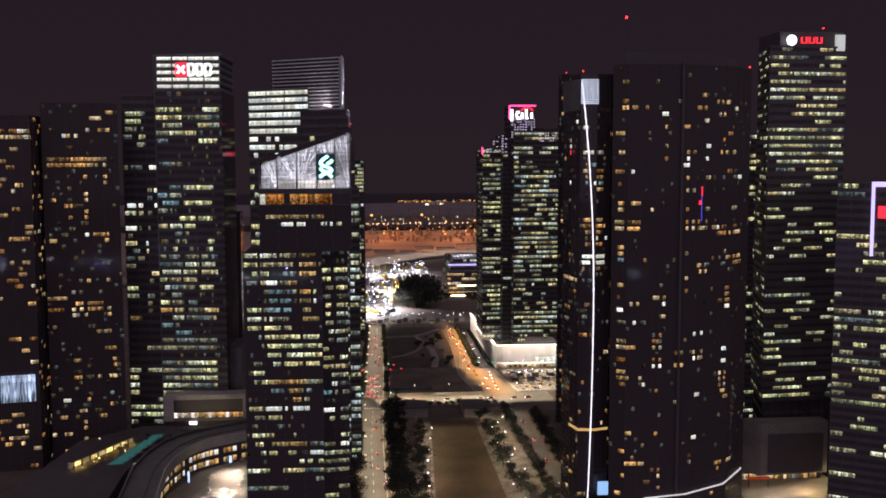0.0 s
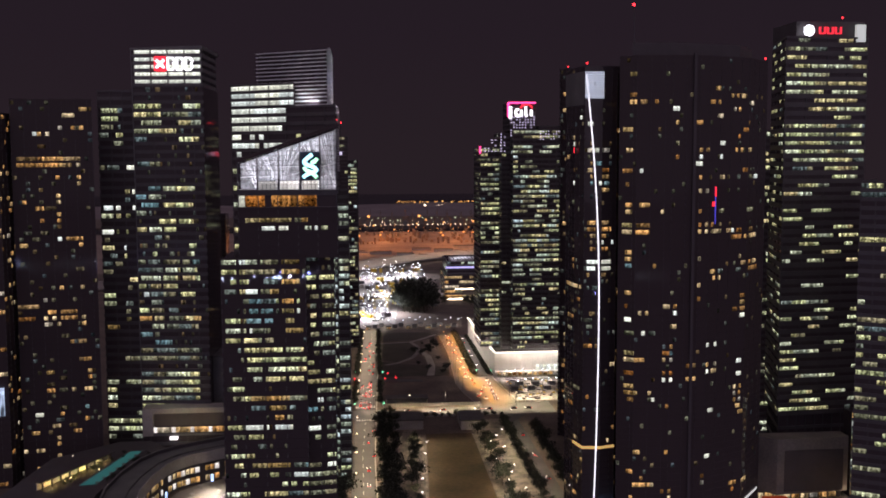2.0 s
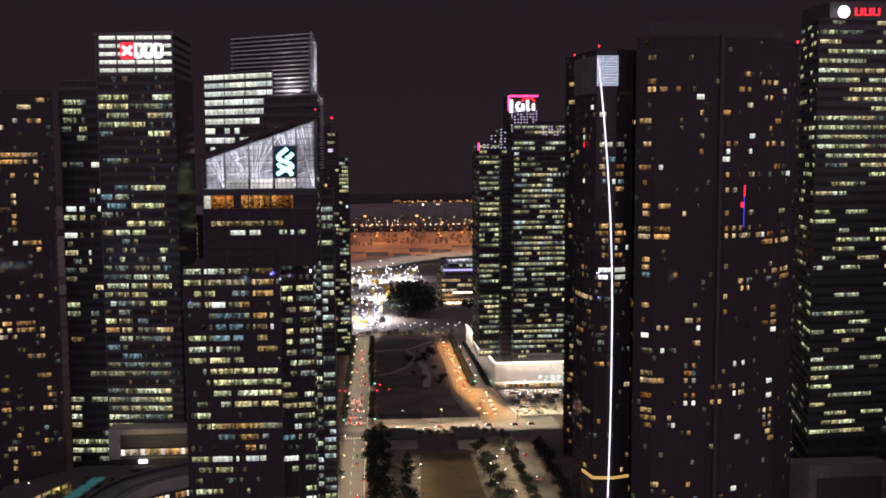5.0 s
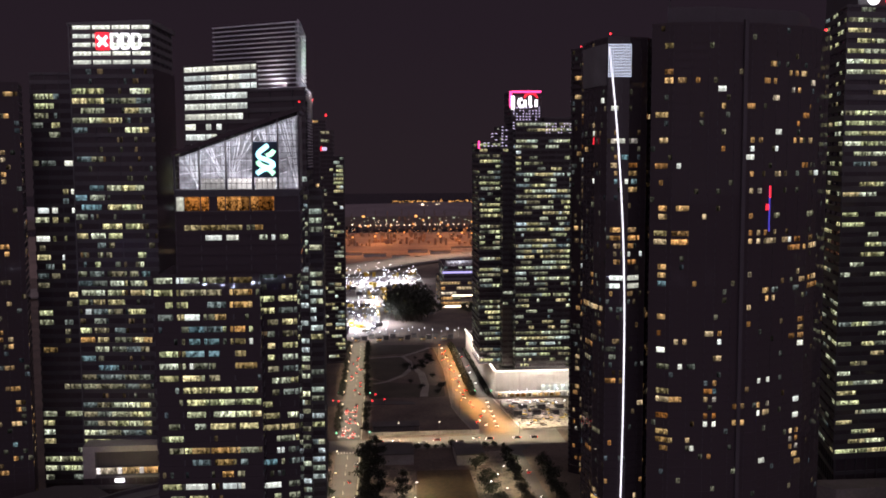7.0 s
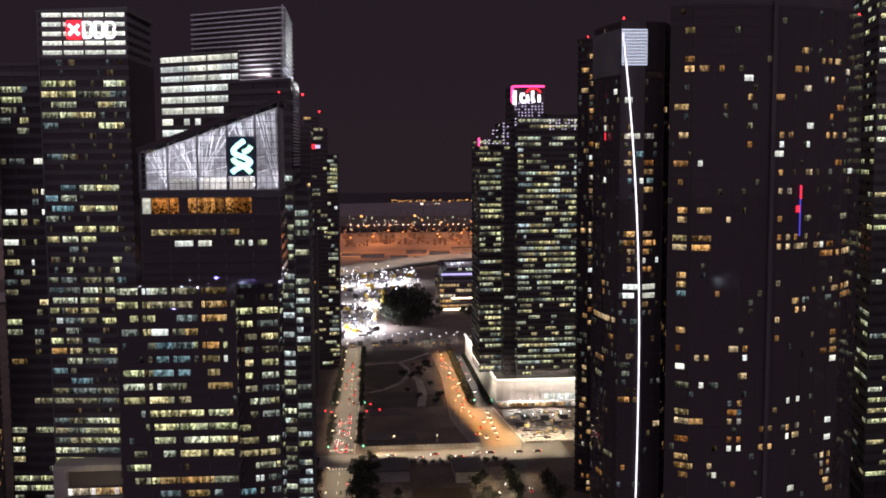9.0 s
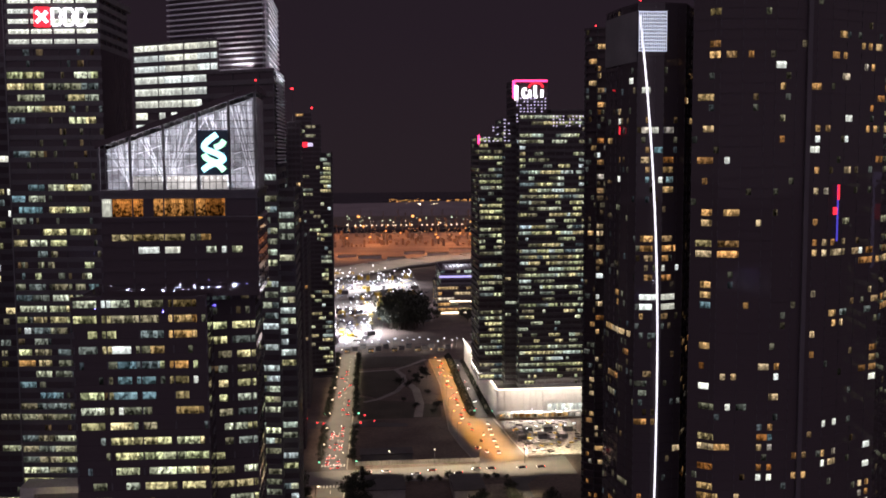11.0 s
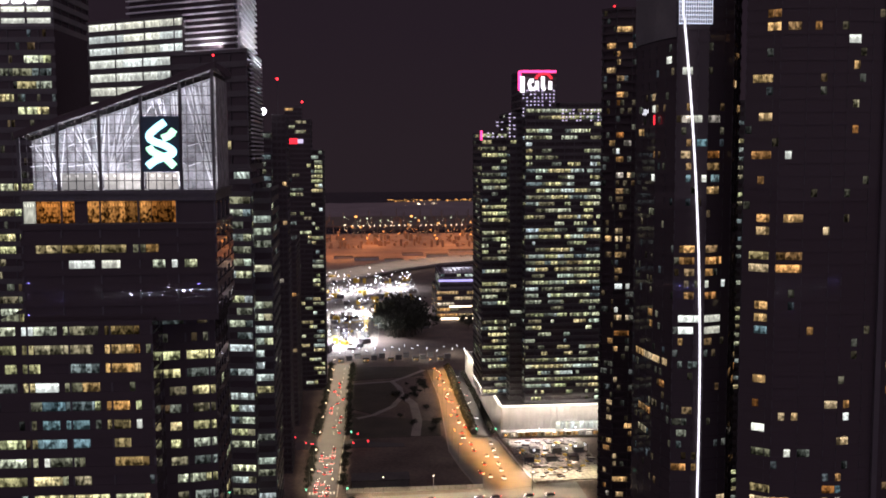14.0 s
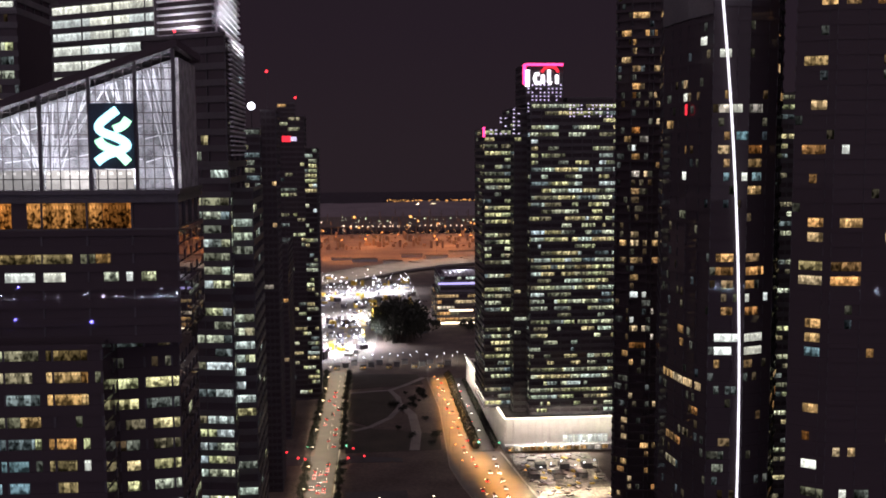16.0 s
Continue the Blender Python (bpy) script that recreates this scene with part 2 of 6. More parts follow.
def prism(bm, poly, z0, z1, levels=1):
    """An upright prism over a counter-clockwise outline; z1 may be a function of (x, y)."""
    n = len(poly)
    lo = first = [bm.verts.new((x, y, z0)) for x, y in poly]
    for k in range(1, levels + 1):
        hi = [bm.verts.new((x, y, z0 + ((z1(x, y) if callable(z1) else z1) - z0) * k / levels)) for x, y in poly]
        for i in range(n):
            bm.faces.new((lo[i], lo[(i + 1) % n], hi[(i + 1) % n], hi[i]))
        lo = hi
    bm.faces.new(lo), bm.faces.new(first[::-1])


def bar(bm, a, b, w, sides=4):
    """A straight bar from a to b."""
    a, b = Vector(a), Vector(b)
    q = (b - a).to_track_quat("Z", "Y").to_matrix()
    ring = [q @ Vector((w / 2 * math.cos(2 * math.pi * (i + 0.5) / sides), w / 2 * math.sin(2 * math.pi * (i + 0.5) / sides), 0)) for i in range(sides)]
    lo, hi = [bm.verts.new(a + r) for r in ring], [bm.verts.new(b + r) for r in ring]
    for i in range(sides):
        bm.faces.new((lo[i], lo[(i + 1) % sides], hi[(i + 1) % sides], hi[i]))
    bm.faces.new(hi), bm.faces.new(lo[::-1])


def boxes(*rows):
    bm = bmesh.new()
    for r in rows:
        box(bm, *r)
    return bm


PANES = {}


def ring(bm, poly, faces, proud, z0, z1, bend=None):
    """A band round the given sides of an outline, standing proud of it, mitred at the corners."""
    n = len(poly)
    out = []
    for i in range(n):
        p, q, r = (Vector(poly[(i + k) % n]) for k in (-1, 0, 1))
        d1, d2 = (q - p).normalized(), (r - q).normalized()
        n1, n2 = Vector((d1.y, -d1.x)), Vector((d2.y, -d2.x))
        m = (n1 + n2).normalized()
        out.append(q + m * proud / max(0.35, m.dot(n1)))
    cols = {}
    shift = (bend(z0), bend(z1)) if bend else (0.0, 0.0)
    for i in faces:
        for k in (i, (i + 1) % n):
            if k not in cols:
                o, c = out[k], poly[k]
                cols[k] = [bm.verts.new(v) for v in ((o[0] + shift[0], o[1], z0), (o[0] + shift[1], o[1], z1), (c[0] + shift[1], c[1], z1), (c[0] + shift[0], c[1], z0))]
        a, b = cols[i], cols[(i + 1) % n]
        for j in range(3):
            bm.faces.new((a[j], b[j], b[j + 1], a[j + 1])) if j else bm.faces.new((a[0], b[0], b[1], a[1]))
        bm.faces.new((a[3], b[3], b[0], a[0]))


def tube(bm, pts, w, sides=6):
    """One bent rod through points that rise."""
    last = None
    for p in pts:
        now = [bm.verts.new((p[0] + w / 2 * math.cos(2 * math.pi * i / sides), p[1] + w / 2 * math.sin(2 * math.pi * i / sides), p[2])) for i in range(sides)]
        if last:
            for i in range(sides):
                bm.faces.new((last[i], last[(i + 1) % sides], now[(i + 1) % sides], now[i]))
        last = now
    bm.faces.new(last)


def pane_mesh(w, h, material, across=1.0):
    """A lit pane, w by h, facing -y; across counts its rooms side by side."""
    key = (round(w, 2), round(h, 2), material.name)
    if key not in PANES:
        bm = bmesh.new()
        uv = bm.loops.layers.uv.new("UVMap")
        pane_into(bm, uv, Matrix.Identity(4), w, h, across)
        PANES[key] = mesh_of("window", bm, material)
    return PANES[key]


def pane_into(bm, uv, m, w, h, across=1.0, d=0.06):
    c = [(-w / 2, 0, -h / 2), (w / 2, 0, -h / 2), (w / 2, 0, h / 2), (-w / 2, 0, h / 2)]
    o = [(-w / 2, d, -h / 2), (w / 2, d, -h / 2), (w / 2, d, h / 2), (-w / 2, d, h / 2)]
    f = [bm.verts.new(m @ Vector(p)) for p in c]
    b = [bm.verts.new(m @ Vector(p)) for p in o]
    fs = [bm.faces.new(f)] + [bm.faces.new((f[i], b[i], b[(i + 1) % 4], f[(i + 1) % 4])) for i in range(4)]
    for face in fs:
        for loop, co in zip(face.loops, ((0, 0), (across, 0), (across, 1), (0, 1))):
            loop[uv].uv = co


def runs(rng, n, p, short, long, choose):
    """The lit rooms of one floor, in runs as tenants leave them."""
    row = []
    while len(row) < n:
        row += [choose() if rng.random() < p else None] * rng.randint(short, long)
    return row[:n]


class Tower:
    """A tower of one or more blocks; each block has floors of windows between bands and mullions."""

    def __init__(self, name, label, category="office tower", single=190):
        self.root = thing(name, label, category)
        self.single, self.used, self.rest = single, 0, {}

    def block(self, poly, z0, z1, fh, bay, lit, faces=None, glass=GLASS, clad=CLADDING, band=0.36, proud=0.35, fin=0.14, every=1, roof=True, bend=None, name="wall", each=False):
        """poly: counter-clockwise outline. lit(face, floor, bays, floors) gives a row of materials or None."""
        bm = bmesh.new()
        prism(bm, poly, z0, z1, 40 if bend else 1)
        if bend:
            for v in bm.verts:
                v.co.x += bend(v.co.z)
        part(name, bm, glass, self.root)
        floors = max(1, round((z1 - z0) / fh))
        h = (z1 - z0) / floors
        n = len(poly)
        faces = range(n) if faces is None else faces
        # storey bands run round the corners in one piece
        joined = bmesh.new()
        for f in range(floors + 1):
            zb = z0 + f * h
            if (f == floors and not roof) or (f < floors and not band):
                continue
            bm = bmesh.new() if each else joined
            ring(bm, poly, faces, proud, *((zb - 0.1, zb + 1.0) if f == floors else (zb, zb + h * band)), bend)
            if each:
                part("floor_band", bm, clad, self.root)
        if joined.verts:
            tagged(part("storey_banding", joined, clad, self.root), kind="stuff")
        else:
            joined.free()
        fins = bmesh.new()
        for i in faces:
            a, b = Vector((*poly[i], 0)), Vector((*poly[(i + 1) % n], 0))
            length = (b - a).length
            base = Matrix.Translation(a) @ Matrix.Rotation(math.atan2((b - a).y, (b - a).x), 4, "Z")
            bays = max(1, round(length / bay))
            w = length / bays
            for f in range(floors):
                zb = z0 + f * h
                row = list(lit(i, f, bays, floors) or [])[:bays]
                ph = h * (1 - band) - 0.1
                k = 0
                while k < len(row):
                    e = k + 1
                    while e < len(row) and row[e] is row[k] and e - k < 5:
                        e += 1
                    if row[k] is not None:
                        m = base @ Matrix.Translation((w * (k + e) / 2, -0.08, zb + h * band + ph / 2 + 0.05))
                        if bend:
                            m = Matrix.Translation((bend(zb + h / 2), 0, 0)) @ m
                        self.pane(m, w * (e - k) - 0.12, ph, row[k], (e - k) * w / 2.7)
                    k = e
            if fin:
                for k in range(0, bays + 1, every):
                    box(fins, w * k - fin / 2, w * k + fin / 2, -proud * 0.8, 0.0, z0, z1, base)
        if fins.verts:
            tagged(part("glazing_grid", fins, MULLION, self.root), kind="stuff")
        else:
            fins.free()

    def pane(self, m, w, h, material, across=1.0):
        if self.used < self.single:
            ob = new("window", pane_mesh(w, h, material, across))
            ob.parent = self.root
            ob.matrix_basis = m
            self.used += 1
        else:
            if material.name not in self.rest:
                bm = bmesh.new()
                self.rest[material.name] = (bm, bm.loops.layers.uv.new("UVMap"), material)
            bm, uv, _ = self.rest[material.name]
            pane_into(bm, uv, m, w, h, across)

    def done(self):
        for bm, _, material in self.rest.values():
            tagged(part("window_field", bm, material, self.root), kind="stuff")
        self.rest = {}
        return self.root


# ---- the large ground ----
def slab(name, poly, z, material, label="", category="", kind="structure", thick=0.3):
    bm = bmesh.new()
    prism(bm, poly, z - thick, z)
    ob = part(name, bm, material)
    return tagged(ob, label, category, "", kind)


slab("ground", [(-6000, -3000), (6000, -3000), (6000, 2480), (-6000, 2480)], 0.0, SOIL, "bare dark earth of the building land", "ground", thick=4.0)
slab("water", [(-6000, 2400), (6000, 2400), (6000, 4900), (-6000, 4900)], -2.0, WATER, "dark harbour water with lamp reflections", "water", thick=1.0)


# ---- which windows are lit ----
def office(seed, p, material, dim=0.25, busy=None, face_p=None, other=None, short=1, long=4):
    """Lit rows for an office block: whole runs of bays, some dim."""
    rng = random.Random(seed)

    def lit(face, f, bays, floors):
        q = p if face_p is None else face_p.get(face, p)
        s = busy(f / floors) if busy else 1.0
        return runs(rng, bays, min(0.97, q * s * rng.uniform(0.35, 1.4)), short, long,
                    lambda: OFFICE_DIM if rng.random() < dim else (other if other and rng.random() < 0.3 else material))
    return lit


def homes(seed, p, face_p=None, busy=None, full=(), full_faces=(0,), long=2):
    """Lit rows for flats: single rooms and pairs. full: floors that are lit right along."""
    rng = random.Random(seed)

    def lit(face, f, bays, floors):
        q = (p if face_p is None else face_p.get(face, p)) * (busy(f / floors) if busy else 1.0)
        if f in full and face in full_faces:
            q = 0.88
        return runs(rng, bays, q, 1, long, lambda: HOME_DIM if rng.random() < 0.4 else HOME)
    return lit


# ---- which rooms are lit, floor by floor: (side, storey): one letter a bay ----
# y office, d dim office, c bluish office, a amber, A dim amber, w bright white, h home, H dim home
T1_MAIN = {
    (0, 31): "yyyyy.wwyyyy.yddddd.AAAAAA",
    (0, 30): "yyyyy.yydddddddddd..aaaaaa.d",
    (0, 29): "...yy.yyy.....ddddd.aaaaaa",
    (0, 28): ".dddd.yywwww.dddaaa.....d",
    (0, 27): ".......ddccccdddddy.aaaa.y",
    (0, 26): ".......d.ccc.cccc.d.AAAA.w",
    (0, 25): ".yyyyy.yccccc.ccc....AAA",
    (0, 24): ".yyyyy.d.wdddddd.....AAAAAA",
    (0, 23): ".yyyyy.yyyyyy.ddd",
    (0, 22): ".....d.yyyyyyyyyyyyy.yyyyyy",
    (0, 21): "......d.yyyyyyyyyyyyyyyyyyyy",
    (0, 20): "........yyyyy..yyyyyyyyyyyyy",
    (0, 19): "...ddd....yyy.yyyyyyy.yyyyy",
    (0, 18): "..yyyyy",
    (0, 17): "...ddddyyaaaaaaaaaaaaadddddd",
    (0, 16): ".........ddddd.AAAAAA.dd",
    (0, 15): ".................aaa.dd",
    (0, 14): ".yyyyy.wwwwww.w..wwwwww",
    (0, 13): "...dddd.yyyyy",
    (0, 12): "..dd.......ddd",
    (0, 11): "..yyyyyyyy.......d",
    (0, 10): "...yyy...AAAAAAAAAAAAA.ddddc",
    (0, 9): ".....yy.yyy....yyy.....wwwww",
    (0, 8): "...................yy.yy..yy",
}
T1_RIGHT = {
    (0, 31): "ddd",
    (0, 29): "yyy.yyyyy",
    (0, 28): "yyy.ddddd",
    (0, 27): ".ddd.yyyy",
    (0, 26): ".dd..dddd",
    (0, 25): ".yy..yyyy",
    (0, 24): ".yy..yyyy",
    (0, 23): ".ddd.dddd",
    (0, 22): "..yyyyyyy",
    (0, 21): "..dd.dddd",
    (0, 20): "yy",
    (0, 19): "yyyy..yyy",
    (0, 18): "yyyyyyyyy",
    (0, 17): "...yyyyyy",
    (0, 16): "...ww.dd",
    (0, 15): "ccc.d..dd",
    (0, 13): "wwww..ddd",
    (0, 12): "..yy..ddd",
    (0, 10): "......yyy",
    (0, 9): "dddd..www",
}
T1_UPPER = {
    (0, 4): "..yyyyAAAAAAAAAA.ddaa",
    (0, 3): ".......wwww.www.....yy.w.yy",
}
S2_ROOMS = {
    (1, 61): "..........HH",
    (1, 60): "..dd......ww",
    (1, 58): "..hhh",
    (1, 56): "...........H",
    (1, 54): "..........ww",
    (1, 51): ".........ddd",
    (1, 42): ".........hhh",
    (1, 41): "..........hh",
    (1, 38): "..hhhhhhhhhh",
    (1, 33): "....HHHHHHH",
    (1, 31): "....dddddd",
    (1, 19): ".....HHHHHH",
    (2, 64): "....ww",
    (2, 38): "hhh.hh",
    (2, 36): "...HH",
    (2, 22): "ddddd",
    (3, 63): ".ww",
    (3, 60): "..h",
    (3, 59): ".hhww",
    (3, 57): "..H.cc",
    (3, 56): ".HH",
    (3, 55): "..H",
    (3, 54): "..c..w",
    (3, 48): ".hhh",
    (3, 47): ".hhh",
    (3, 46): "..HH",
    (3, 45): "....d",
    (3, 44): "..HH",
    (3, 42): ".wwww",
    (3, 41): ".www",
    (3, 40): ".h",
    (3, 38): ".d.dd",
    (3, 34): "..HH",
    (3, 33): "..d",
    (3, 32): ".dd",
    (3, 31): ".d",
    (3, 29): "hhh.h",
    (3, 21): ".H",
    (4, 59): "hhh",
    (4, 56): "HHH",
    (4, 55): "hhh",
    (4, 54): ".cc",
    (4, 53): "hhh",
    (4, 48): "HHH",
    (4, 47): "hhhh",
    (4, 46): "hh",
    (4, 45): "w...w",
    (4, 44): "HHH",
    (4, 42): "wwww",
    (4, 41): "wwww",
    (4, 40): "HH",
    (4, 39): "d",
    (4, 26): "....hh",
    (4, 14): "...h",
}
S1_ROOMS = {
    (0, 70): "...AA",
    (0, 67): "...HH",
    (0, 66): "...hh",
    (0, 62): ".aaa",
    (0, 59): "..hh",
    (0, 56): ".HHH",
    (0, 54): "..H",
    (0, 51): "..hh",
    (0, 50): "..hh",
    (0, 48): ".AAA",
    (0, 47): ".hhh",
    (0, 44): "..hh",
    (0, 43): "..hh",
    (0, 42): "..cc",
    (0, 38): "..hh",
    (0, 36): "..H",
    (0, 34): "..ww",
    (0, 32): "..ddd",
    (0, 29): "..AAA",
    (0, 28): "..hhh",
    (0, 26): "..HHH",
    (0, 24): "..aaa",
    (0, 23): "..aaa",
    (0, 22): "...hh",
    (0, 11): "...hh",
    (1, 70): "........d",
    (1, 66): ".HH..h",
    (1, 56): ".w",
    (1, 51): ".hhh",
    (1, 50): ".......h",
    (1, 48): "HHHH",
    (1, 47): "hhhh",
    (1, 42): ".....h",
    (1, 36): "........hh",
    (1, 35): ".h.h",
    (1, 32): "..w.dd",
    (1, 29): "........HH",
    (1, 28): "hhh.....h",
    (1, 26): "........H",
    (1, 25): "........w",
    (1, 23): "a...h",
    (1, 22): ".....w",
    (1, 21): ".........H",
    (1, 14): "hh.......a",
    (1, 12): ".....h",
    (1, 9): "hhhhhh",
    (2, 65): "ww",
    (2, 63): ".h.....hh",
    (2, 60): ".d",
    (2, 59): "........h.H",
    (2, 58): ".H......w",
    (2, 57): "......www",
    (2, 55): "........H",
    (2, 53): "........h.h",
    (2, 50): "......h.H",
    (2, 48): "........H.H",
    (2, 47): "........h.h",
    (2, 43): "........h",
    (2, 39): "......h.h",
    (2, 37): "........h",
    (2, 36): ".h",
    (2, 35): ".w",
    (2, 33): "hh",
    (2, 30): "H",
    (2, 29): "c",
    (2, 28): "h",
    (2, 27): ".....H.H",
    (2, 26): "H",
    (2, 25): "w....hhh",
    (2, 19): ".....dd",
    (2, 15): "......H",
    (3, 68): "..hh",
    (3, 67): "........h.h.hh",
    (3, 66): "hh.h",
    (3, 65): ".........h.h",
    (3, 64): "...hh",
    (3, 62): ".............HH",
    (3, 61): "...........H",
    (3, 60): "....ww",
    (3, 59): "..........h.h",
    (3, 58): "....w",
    (3, 56): ".............HH",
    (3, 55): "....HH.....d",
    (3, 50): "....dd",
    (3, 48): ".H..H",
    (3, 47): ".hhhh..HHw.HH",
    (3, 46): ".........HHHH.h",
    (3, 43): "............h",
    (3, 42): ".............HH",
    (3, 41): ".hh.dd.....dd",
    (3, 40): "..h.h.........d",
    (3, 37): ".............HH",
    (3, 36): ".............hh",
    (3, 35): "..........HH.HH",
    (3, 34): ".............ww",
    (3, 30): "w..w",
    (3, 27): "h..h........ww",
    (3, 26): "w.hh",
    (3, 25): "............ww",
    (3, 23): "...........h.h",
    (3, 22): "...........h.h",
    (3, 21): "...........h.h",
    (3, 20): ".ww.........hh",
    (3, 19): ".............hh",
    (3, 13): "ww",
    (3, 8): "..........hhh",
    (4, 66): ".hhh",
    (4, 63): "H",
    (4, 59): "hhh",
    (4, 55): ".ddd.www",
    (4, 50): "ddddd",
    (4, 47): "..HHH",
    (4, 46): "..hhhhhh",
    (4, 42): "..hh.hhh",
    (4, 41): "..HHHHHHH",
    (4, 8): "hhhh",
}
R2_ROOMS = {
    (2, 64): ".hhh",
    (2, 61): ".hhh",
    (2, 52): "..hh",
    (2, 40): ".hh",
    (2, 27): "..hh",
    (2, 19): "..hh",
    (2, 17): "..hh",
    (2, 14): "..hh",
    (3, 66): "hhhh",
    (3, 64): "...h",
    (3, 63): "h",
    (3, 62): "h",
    (3, 60): "HH",
    (3, 58): "hh",
    (3, 57): "H",
    (3, 53): "HH",
    (3, 52): "..hh",
    (3, 51): "w",
    (3, 50): "hh",
    (3, 48): "hh.h",
    (3, 46): "HH",
    (3, 41): "hh",
    (3, 40): "hh.h",
    (3, 38): "hh",
    (3, 36): "hh",
    (3, 34): "ww.w",
    (3, 31): "w",
    (3, 30): "hh.h",
    (3, 28): "HHHH",
    (3, 26): "h",
    (3, 22): "h",
    (3, 11): "H",
}
T3_SIDE = {
    (0, 43): ".yyyyyyydd",
    (0, 42): ".yyyyyyy",
    (0, 41): ".ddddd..d",
    (0, 40): "dddd...yyy",
    (0, 39): "......dddd",
    (0, 36): "dd.ddddd...wwww",
    (0, 33): "..........yy.ww",
    (0, 32): "..........dd",
    (0, 31): ".wwww.ww.....ww",
    (0, 30): "yyyyy.yy..yy",
    (0, 28): "wwwww.y...y",
    (0, 27): ".dd",
    (0, 26): "yyyyy....w",
    (0, 25): "...ddd...y",
    (0, 24): "dddd.ddd",
    (0, 23): "dddd",
    (0, 22): "...........yyyy",
    (0, 21): "..........dd",
    (0, 20): "yyyyy",
    (0, 19): "yyyyy....ddd",
    (0, 18): ".........dd",
    (0, 17): ".........AA",
    (0, 16): ".AAAAA",
    (0, 12): "........ddddddd",
    (0, 9): "yyyyy...yyyyyyy",
    (0, 8): "yyyy",
    (0, 7): "yyyy",
    (0, 6): "yyyy",
}
T3_ROOMS = {
    (0, 43): "yyyyyyyyyyy.........yyyyyyy",
    (0, 42): "yyyyyyyyyyy.ddddddddddddddd",
    (0, 41): "...yyyyyyyy.......yyyyyyyyy",
    (0, 40): "dddddyyyyyyyyyyyy..d",
    (0, 39): "ddddd.............yyyyyyyy",
    (0, 36): ".ddddddddd",
    (0, 33): ".....ccccc.yyyyyyyyyyyyy",
    (0, 32): "cccc.yyyyy",
    (0, 31): "..ccccccc..yyyyyyyyyyyy",
    (0, 30): "yyyy.d",
    (0, 29): ".........yyyyyyy.yyyyyy",
    (0, 28): "yyyy.yyyyy.yyyyy",
    (0, 27): ".......ddd.dd",
    (0, 26): "..d....dd..d.........yyy",
    (0, 25): "..d...yy.....dd......yy",
    (0, 24): "ddd.ddddd..dddddd.ddd.ccc",
    (0, 23): "dddddddddd.yyyyyy.yyyyyy",
    (0, 22): ".yyyyyyyy.yyyyyy..yyyyyyy",
    (0, 21): "yyy..yyyy.yyyyyy",
    (0, 20): "..ww.dddddd.ddd..yyyyyy",
    (0, 19): ".....dddd",
    (0, 18): "yyyy.ddddd..dddd",
    (0, 17): "aaaaa.yyyy..dddddd.yyyaaa",
    (0, 16): ".....yyyyy.ddddddddddddd",
    (0, 15): "ccccc",
    (0, 14): "......ccccccc",
    (0, 13): "dddddddddddddddddddddddd",
    (0, 12): "dddddddddddddddddddddddd",
    (0, 10): "ddddddddddyyyyyyyyyyyyyy",
    (0, 9): "dddddddddddddddddyyyyyyy",
    (0, 8): "dddddddddddyyyyyyyyyyyyy",
    (0, 7): "yyyyyyyyddddddddddddddyy",
    (0, 6): "yyyyyyyyyddddddddddddddd",
}
R1_ROOMS = {
    (0, 60): "................hh",
    (0, 59): "............hhh",
    (0, 57): "...........h..h.h",
    (0, 56): ".....wh.h",
    (0, 52): ".HHHHHHhhhhhHHHH",
    (0, 51): ".hhhhhhhhhhhHH.h",
    (0, 49): "..........h....h",
    (0, 48): "...............h",
    (0, 47): "......h",
    (0, 46): "..........h",
    (0, 45): "..h.......h",
    (0, 44): ".....hh",
    (0, 43): "..........h",
    (0, 42): "......H...h",
    (0, 41): "..........H",
    (0, 39): "..........w.Hhhh",
    (0, 38): ".hh............h",
    (0, 31): "..........h....h",
    (0, 29): "......h",
    (0, 28): "HHHHH",
    (0, 27): ".......hh.HHHH",
    (0, 26): "HHHH..h.h.HHHH.h",
    (0, 25): "......hh.h.....h",
    (0, 22): "............H.HH",
    (0, 19): "...............hh",
    (0, 17): "......aa........h",
    (0, 16): "................h",
    (0, 14): "......hh....h..hh",
    (0, 11): "...............c",
    (0, 10): "...ww....h",
    (0, 9): "...............h",
    (0, 8): ".......HH",
    (0, 6): "........H",
}


def rooms(table, spare=None, below=0, faint=0.0):
    """Lit rows from a table of rooms; storeys under below, and sides with no entry, follow spare."""
    seen = {k[0] for k in table}
    rng = random.Random(len(table))
    kinds = {"y": OFFICE, "d": OFFICE_DIM, "c": OFFICE_TEAL, "a": OFFICE_AMBER, "A": AMBER_DIM, "w": BRIGHT, "h": HOME, "H": HOME_DIM}

    def lit(face, f, bays, floors):
        if (face, f) not in table and spare and (face not in seen or f < below):
            return spare(face, f, bays, floors)
        return [kinds.get(c) or (FAINT if rng.random() < faint else None) for c in table.get((face, f), "").ljust(bays, ".")]
    return lit


def plain(i, f, b, n):
    return None


def beacon(x, y, z, colour_mat, r=0.42, base=None):
    """A red obstruction lamp on its short post."""
    t = thing("beacon_lamp", "small red glowing obstruction lamp on a roof edge", "beacon lamp", "roof beacons", at=(x, y, z - 2))
    bm = bmesh.new()
    bar(bm, (x, y, z - 2 if base is None else base), (x, y, z), 0.25, 6)
    part("post", bm, MULLION, t)
    bm = bmesh.new()
    bmesh.ops.create_uvsphere(bm, u_segments=8, v_segments=6, radius=r, matrix=Matrix.Translation((x, y, z + r * 0.6)))
    part("lamp", bm, colour_mat, t)
    return t


